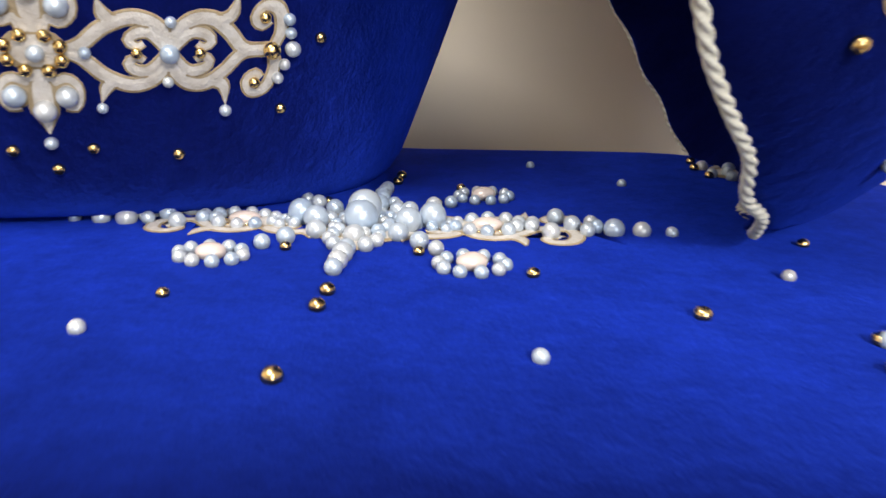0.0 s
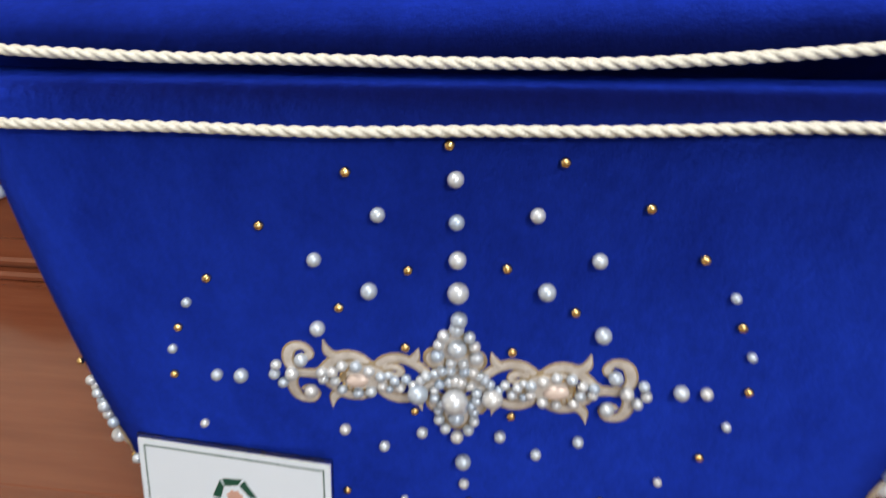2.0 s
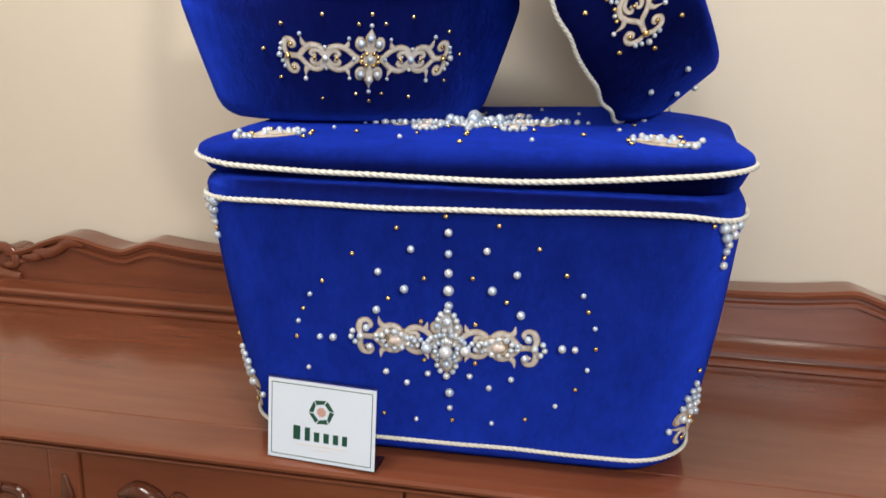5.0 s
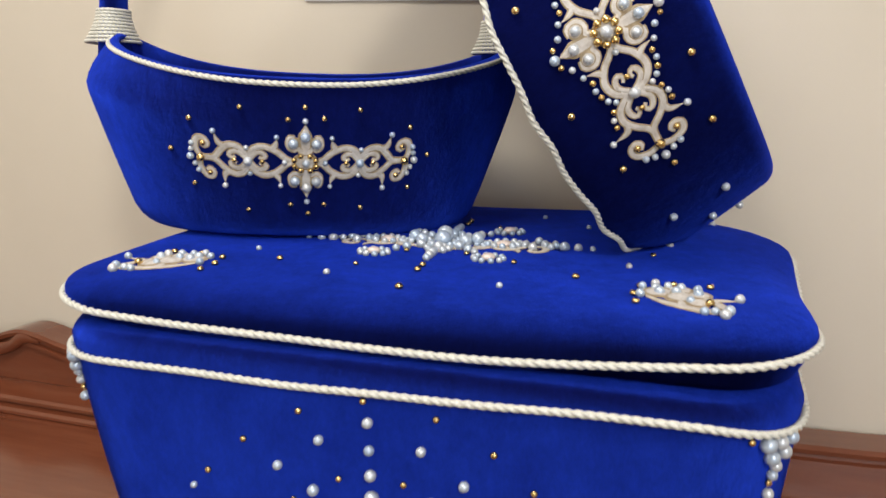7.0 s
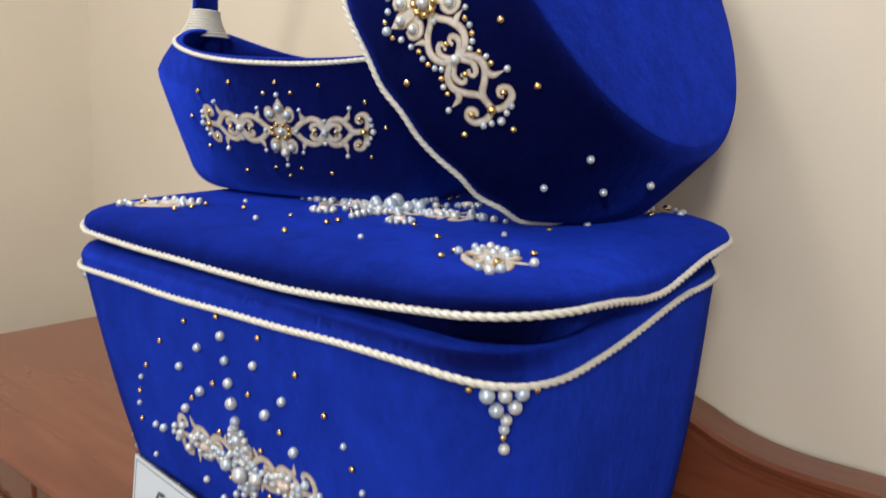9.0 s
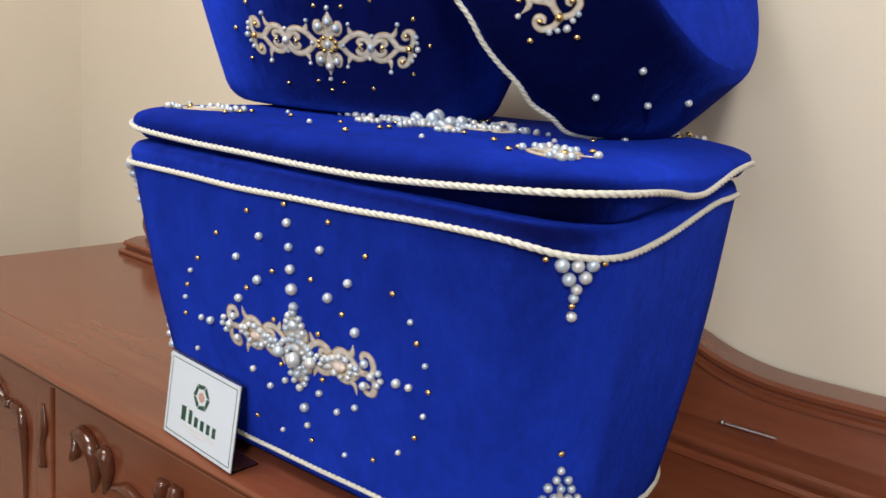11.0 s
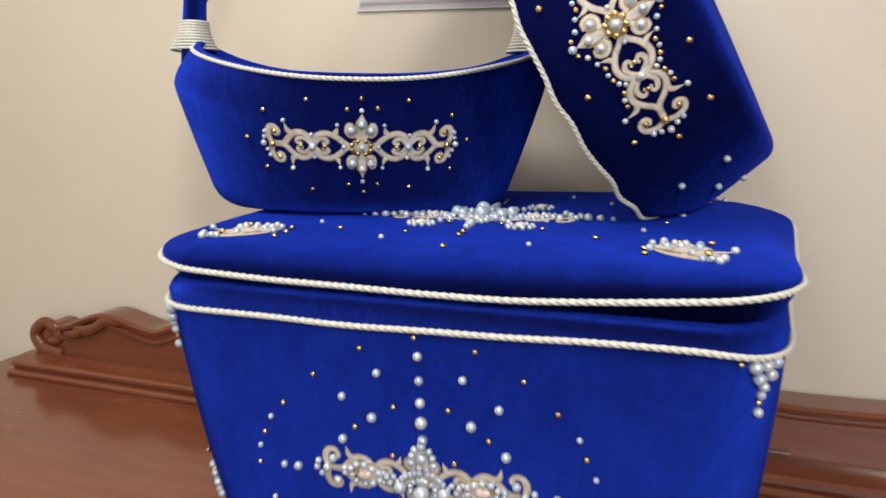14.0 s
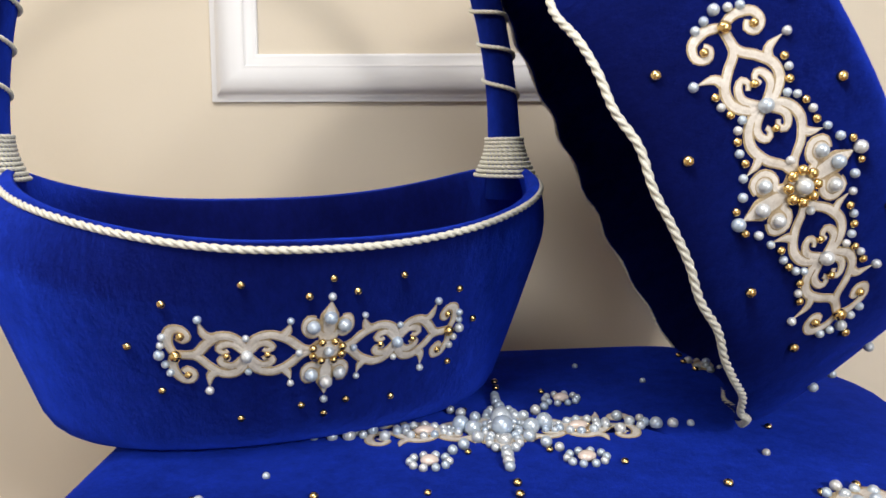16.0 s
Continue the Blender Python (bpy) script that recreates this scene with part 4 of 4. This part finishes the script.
def gold_centre_band(surface, origin, size, parent, edge, big):
    """The lace band with a gold flower in the middle; edge: beads along its outline too."""
    lace = Lace(surface)
    lace_band(lace, origin, size, True, big, 1.0 if edge else 1.25)
    lace.make(parent, "cream lace scrolls edged with gold thread")

    def put(kind, u, v, r, sink=0.6):
        bead(kind, surface, origin[0] + size * u, origin[1] + size * v, r * 0.9, parent, sink)

    put("pearl", 0, 0, 0.0044 if not edge else 0.0058, 1.1)
    for k in range(8):
        a = 2 * math.pi * (k + 0.5) / 8
        put("gold_bead", 0.084 * math.cos(a), 0.084 * math.sin(a), 0.0034 if not edge else 0.0038, 1.3)
    for fx in (1, -1):
        put("pearl", 0.155 * fx, 0.0, 0.0030, 0.9)
        put("pearl", 0.475 * fx, 0.0, 0.0052, 0.7)
        put("gold_bead", 0.345 * fx, 0.0, 0.0030, 0.9)
        put("gold_bead", 0.605 * fx, 0.0, 0.0030, 0.9)
        put("gold_bead", 0.945 * fx, 0.0, 0.0048, 0.7)
        for v in (-0.14, -0.075, 0.0, 0.075, 0.14):
            put("pearl", (1.06 - abs(v) * 0.35) * fx, v, 0.0033 if v else 0.0044)
        for fy in (1, -1):
            put("pearl", 0.095 * fx * big[0], 0.16 * fy * big[1], 0.0045 if edge else 0.0056, 0.7 if edge else 0.55)
            put("gold_bead", 0.885 * fx, 0.155 * fy, 0.0033, 0.8)
            put("pearl", 0.205 * fx, 0.265 * fy, 0.0030)
            put("pearl", 0.757 * fx, 0.29 * fy, 0.0034)
            put("pearl", 0.475 * fx, 0.14 * fy, 0.0030)
    for fy in (1, -1):
        put("pearl", 0.0, 0.215 * fy * big[1], 0.0048 if edge else 0.0057, 0.7 if edge else 0.55)
        put("pearl", 0.0, 0.345 * fy * big[1], 0.0034 if not edge else 0.0048)
    if edge:
        for fx in (1, -1):
            for fy in (1, -1):
                for k, (u, v) in enumerate(((0.27, 0.225), (0.33, 0.23), (0.39, 0.215), (0.44, 0.185), (0.53, 0.185), (0.59, 0.21), (0.65, 0.215))):
                    put("pearl" if k % 2 else "gold_bead", u * fx, v * fy, 0.0031)
                put("gold_bead", 0.06 * fx * big[0], 0.33 * fy * big[1], 0.0030)
                put("pearl", 0.105 * fx * big[0], 0.275 * fy * big[1], 0.0034)


BAND_AT = (0.0025, 0.0870)
gold_centre_band(basket_side, BAND_AT, 0.0965, basket_body, False, (0.84, 1.28))
for u, v in ((-0.131, 0.076), (-0.099, 0.1095), (-0.0496, 0.1255), (-0.001, 0.128), (0.0427, 0.1258), (0.0938, 0.106), (0.1224, 0.0755), (-0.058, 0.018), (0.0, 0.0155), (0.0542, 0.022), (-0.114, 0.043), (0.1077, 0.0425),
             (-0.012, 0.1155), (0.013, 0.117), (-0.0143, 0.025), (0.0148, 0.026)):
    bead("gold_bead", basket_side, 0.95 * u + 0.0035, v + 0.0155, 0.0030, basket_body)

# ---- the round tray basket leaning on the lid ----
HC, HA, HU, HW = Vector((0.108, 0.353, 0.651)), Vector((0.885, -0.053, 0.462)), Vector((-0.202, -0.939, 0.279)), Vector((-0.419, 0.340, 0.842))
R1, R2, DEEP, OVAL = 0.254, 0.224, 0.155, 1.054
tray_pose = Matrix((HU, HW, HA)).transposed().to_4x4()
tray_pose.translation = HC
tray = tagged(new("tray_basket"), "round royal blue velvet basket tipped on its side, embroidered with lace", "basket")
tray.matrix_basis = tray_pose
tray_back = tray_pose.inverted()


def rest(p):
    """Keeps a soft point of the tray on or above the lid."""
    q = tray_pose @ p
    low = 0.4335
    if q.z < low + 0.012:
        d = low + 0.012 - q.z
        q.z = low + 0.012 * math.exp(-d / 0.012)
    return tray_back @ q


def tray_point(phi, s, thin=0.0, wave=0.0):
    """The oval side: from the opening's ellipse to the round bottom."""
    lip = 0.0030 * math.sin(22 * phi + 0.33) * (0.75 + 0.25 * math.sin(3 * phi)) + 0.0015 * math.sin(5 * phi + 2.0)
    t = phi - radians(20)
    mouth = Vector((0.0, -0.035, -0.002)) + Vector((0.930, 0.368, 0)) * ((0.250 - thin) * math.cos(t)) + Vector((-0.368, 0.930, 0)) * ((0.224 - thin) * math.sin(t))
    r = R2 - thin
    foot = Vector((r * math.cos(phi), OVAL * r * math.sin(phi), DEEP))
    k = s / DEEP
    p = mouth.lerp(foot, k)
    if 0 < k < 1:
        swell = 0.0062 * math.sin(math.pi * k ** 0.6)
        p += Vector((math.cos(phi), math.sin(phi), 0)) * swell
    return rest(Vector((p.x, p.y, s + wave * lip)))


rings = []
for s in [0.0] + [0.012 + (DEEP - 0.026) * i / 12 for i in range(13)]:
    rings.append([tray_point(t, s, 0.0, 1 - min(s / 0.05, 1)) for t in ANGLES])
for a in (20, 45, 70, 90):
    c = radians(a)
    rings.append([tray_point(t, DEEP - 0.014 + 0.014 * math.sin(c), 0.014 * (1 - math.cos(c))) for t in ANGLES])
for k in range(1, 8):
    rings.append([tray_point(t, DEEP + 0.006 * math.sin(k / 7 * math.pi / 2), 0.014 + 0.19 * k / 7) for t in ANGLES])
rings = [[tray_point(t, s, 0.010, 0.5) for t in ANGLES] for s in (0.13, 0.10, 0.05)] + [[tray_point(t, 0.0, 0.008, 1) for t in ANGLES], [tray_point(t, -0.003, 0.004, 1) for t in ANGLES]] + rings
verts, faces = loft(rings, (True, True))
flat_from = 21 * N  # the round bottom, a piece of cloth of its own, has untilted pile to stay bright beside the dark side
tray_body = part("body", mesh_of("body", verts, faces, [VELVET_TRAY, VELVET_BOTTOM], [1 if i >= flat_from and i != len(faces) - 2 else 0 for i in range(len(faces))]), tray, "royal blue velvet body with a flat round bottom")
part("cord_trim", cord_data("cord_trim", [tray_point(t, -0.002, -0.001, 1.0) for t in ANGLES[::2]], 0.0031), tray_body, "cream twisted cord")

tray_side = with_normal(lambda u, v: tray_point(u / 0.245, v), 0.002, 0.002, lambda p: Vector((p.x, p.y, 0)))
deg = radians(1) * 0.245
gold_centre_band(tray_side, (-30.0 * deg, 0.077), 0.114, tray_body, True, (1.12, 1.12))
for phi, s in ((-40.8, 0.025), (-41.5, 0.128), (-56.7, 0.122), (-56.2, 0.041), (-61.3, 0.080), (-18.3, 0.022), (-19.6, 0.128), (-5.5, 0.028), (-5.0, 0.122), (1.0, 0.080)):
    bead("gold_bead", tray_side, phi * deg, s, 0.0036, tray_body)
for phi, s in ((-77.5, 0.056), (-78.6, 0.108), (16.0, 0.056), (17.0, 0.108), (-90.0, 0.085), (-100.0, 0.03), (-101.0, 0.11)):
    bead("pearl", tray_side, phi * deg, s, 0.0040, tray_body)


# ---- the card on its stand ----
def make_card():
    root = tagged(new("name_card"), "small white card with a green border in a clear plastic stand", "card")
    root.matrix_basis = pose(-0.135, 0.0370, 0.0008, 0, 0, -4.5)
    lean = pose(0, 0, 0, -5.0)
    w, h = 0.074, 0.108
    part("stand", box_data("stand", (-w - 0.001, 0.0012, 0.0), (w + 0.001, 0.0030, h + 0.003), PLASTIC, 0.0004), root, "clear plastic", lean)
    part("stand_foot", box_data("stand_foot", (-w - 0.001, 0.003, 0.0), (w + 0.001, 0.040, 0.0018), PLASTIC, 0.0004), root, "clear plastic")
    sheet = part("card", box_data("card", (-w, 0.0, 0.001), (w, 0.0011, h), CARD), root, "", lean)

    def flat(name, pts, mat, y=-0.0003):
        n = len(pts)
        verts = [Vector((x, y, z)) for x, z in pts] + [Vector((x, 0.0001, z)) for x, z in pts]
        faces = [tuple(range(n)), tuple(range(2 * n - 1, n - 1, -1))] + [(i, i + n, (i + 1) % n + n, (i + 1) % n) for i in range(n)]
        return part(name, mesh_of(name, verts, faces, [mat], smooth=False), sheet)

    def bar(name, x0, z0, x1, z1, mat):
        return flat(name, [(x0, z0), (x1, z0), (x1, z1), (x0, z1)], mat)

    m, t = 0.0045, 0.0009
    bar("border", -w + m, m + 0.001, w - m, m + 0.001 + t, GREEN)
    bar("border", -w + m, h - m - t, w - m, h - m, GREEN)
    bar("border", -w + m, m + 0.001 + t, -w + m + t, h - m - t, GREEN)
    bar("border", w - m - t, m + 0.001 + t, w - m, h - m - t, GREEN)
    # emblem: six dark segments round a pink disc
    ex, ez = 0.0005, 0.0700
    for k in range(6):
        a0, a1 = radians(60 * k + 8), radians(60 * k + 62)
        pts = [(ex + 0.0175 * math.cos(a0), ez + 0.0175 * math.sin(a0)), (ex + 0.0175 * math.cos(a1), ez + 0.0175 * math.sin(a1)),
               (ex + 0.0115 * math.cos(a1 + 0.12), ez + 0.0115 * math.sin(a1 + 0.12)), (ex + 0.0115 * math.cos(a0 + 0.12), ez + 0.0115 * math.sin(a0 + 0.12))]
        flat("emblem_segment", pts, GREEN)
    flat("emblem_centre", [(ex + (0.0070 if k % 2 else 0.0055) * math.cos(k * math.pi / 8), ez + (0.0070 if k % 2 else 0.0055) * math.sin(k * math.pi / 8)) for k in range(16)], PINK)
    # the maker's mark as plain bars, and two faint lines below
    x = -0.040
    for wide, tall in ((0.0145, 0.0190), (0.0105, 0.0180), (0.0110, 0.0130), (0.0110, 0.0130), (0.0105, 0.0130), (0.0100, 0.0130)):
        bar("mark_bar", x + 0.12 * wide, 0.0290, x + 0.80 * wide, 0.0290 + tall, GREEN)
        x += wide + 0.0022
    bar("faint_line", -0.034, 0.0225, 0.036, 0.0240, FAINT)
    bar("faint_line", -0.014, 0.0175, 0.016, 0.0188, FAINT)


make_card()
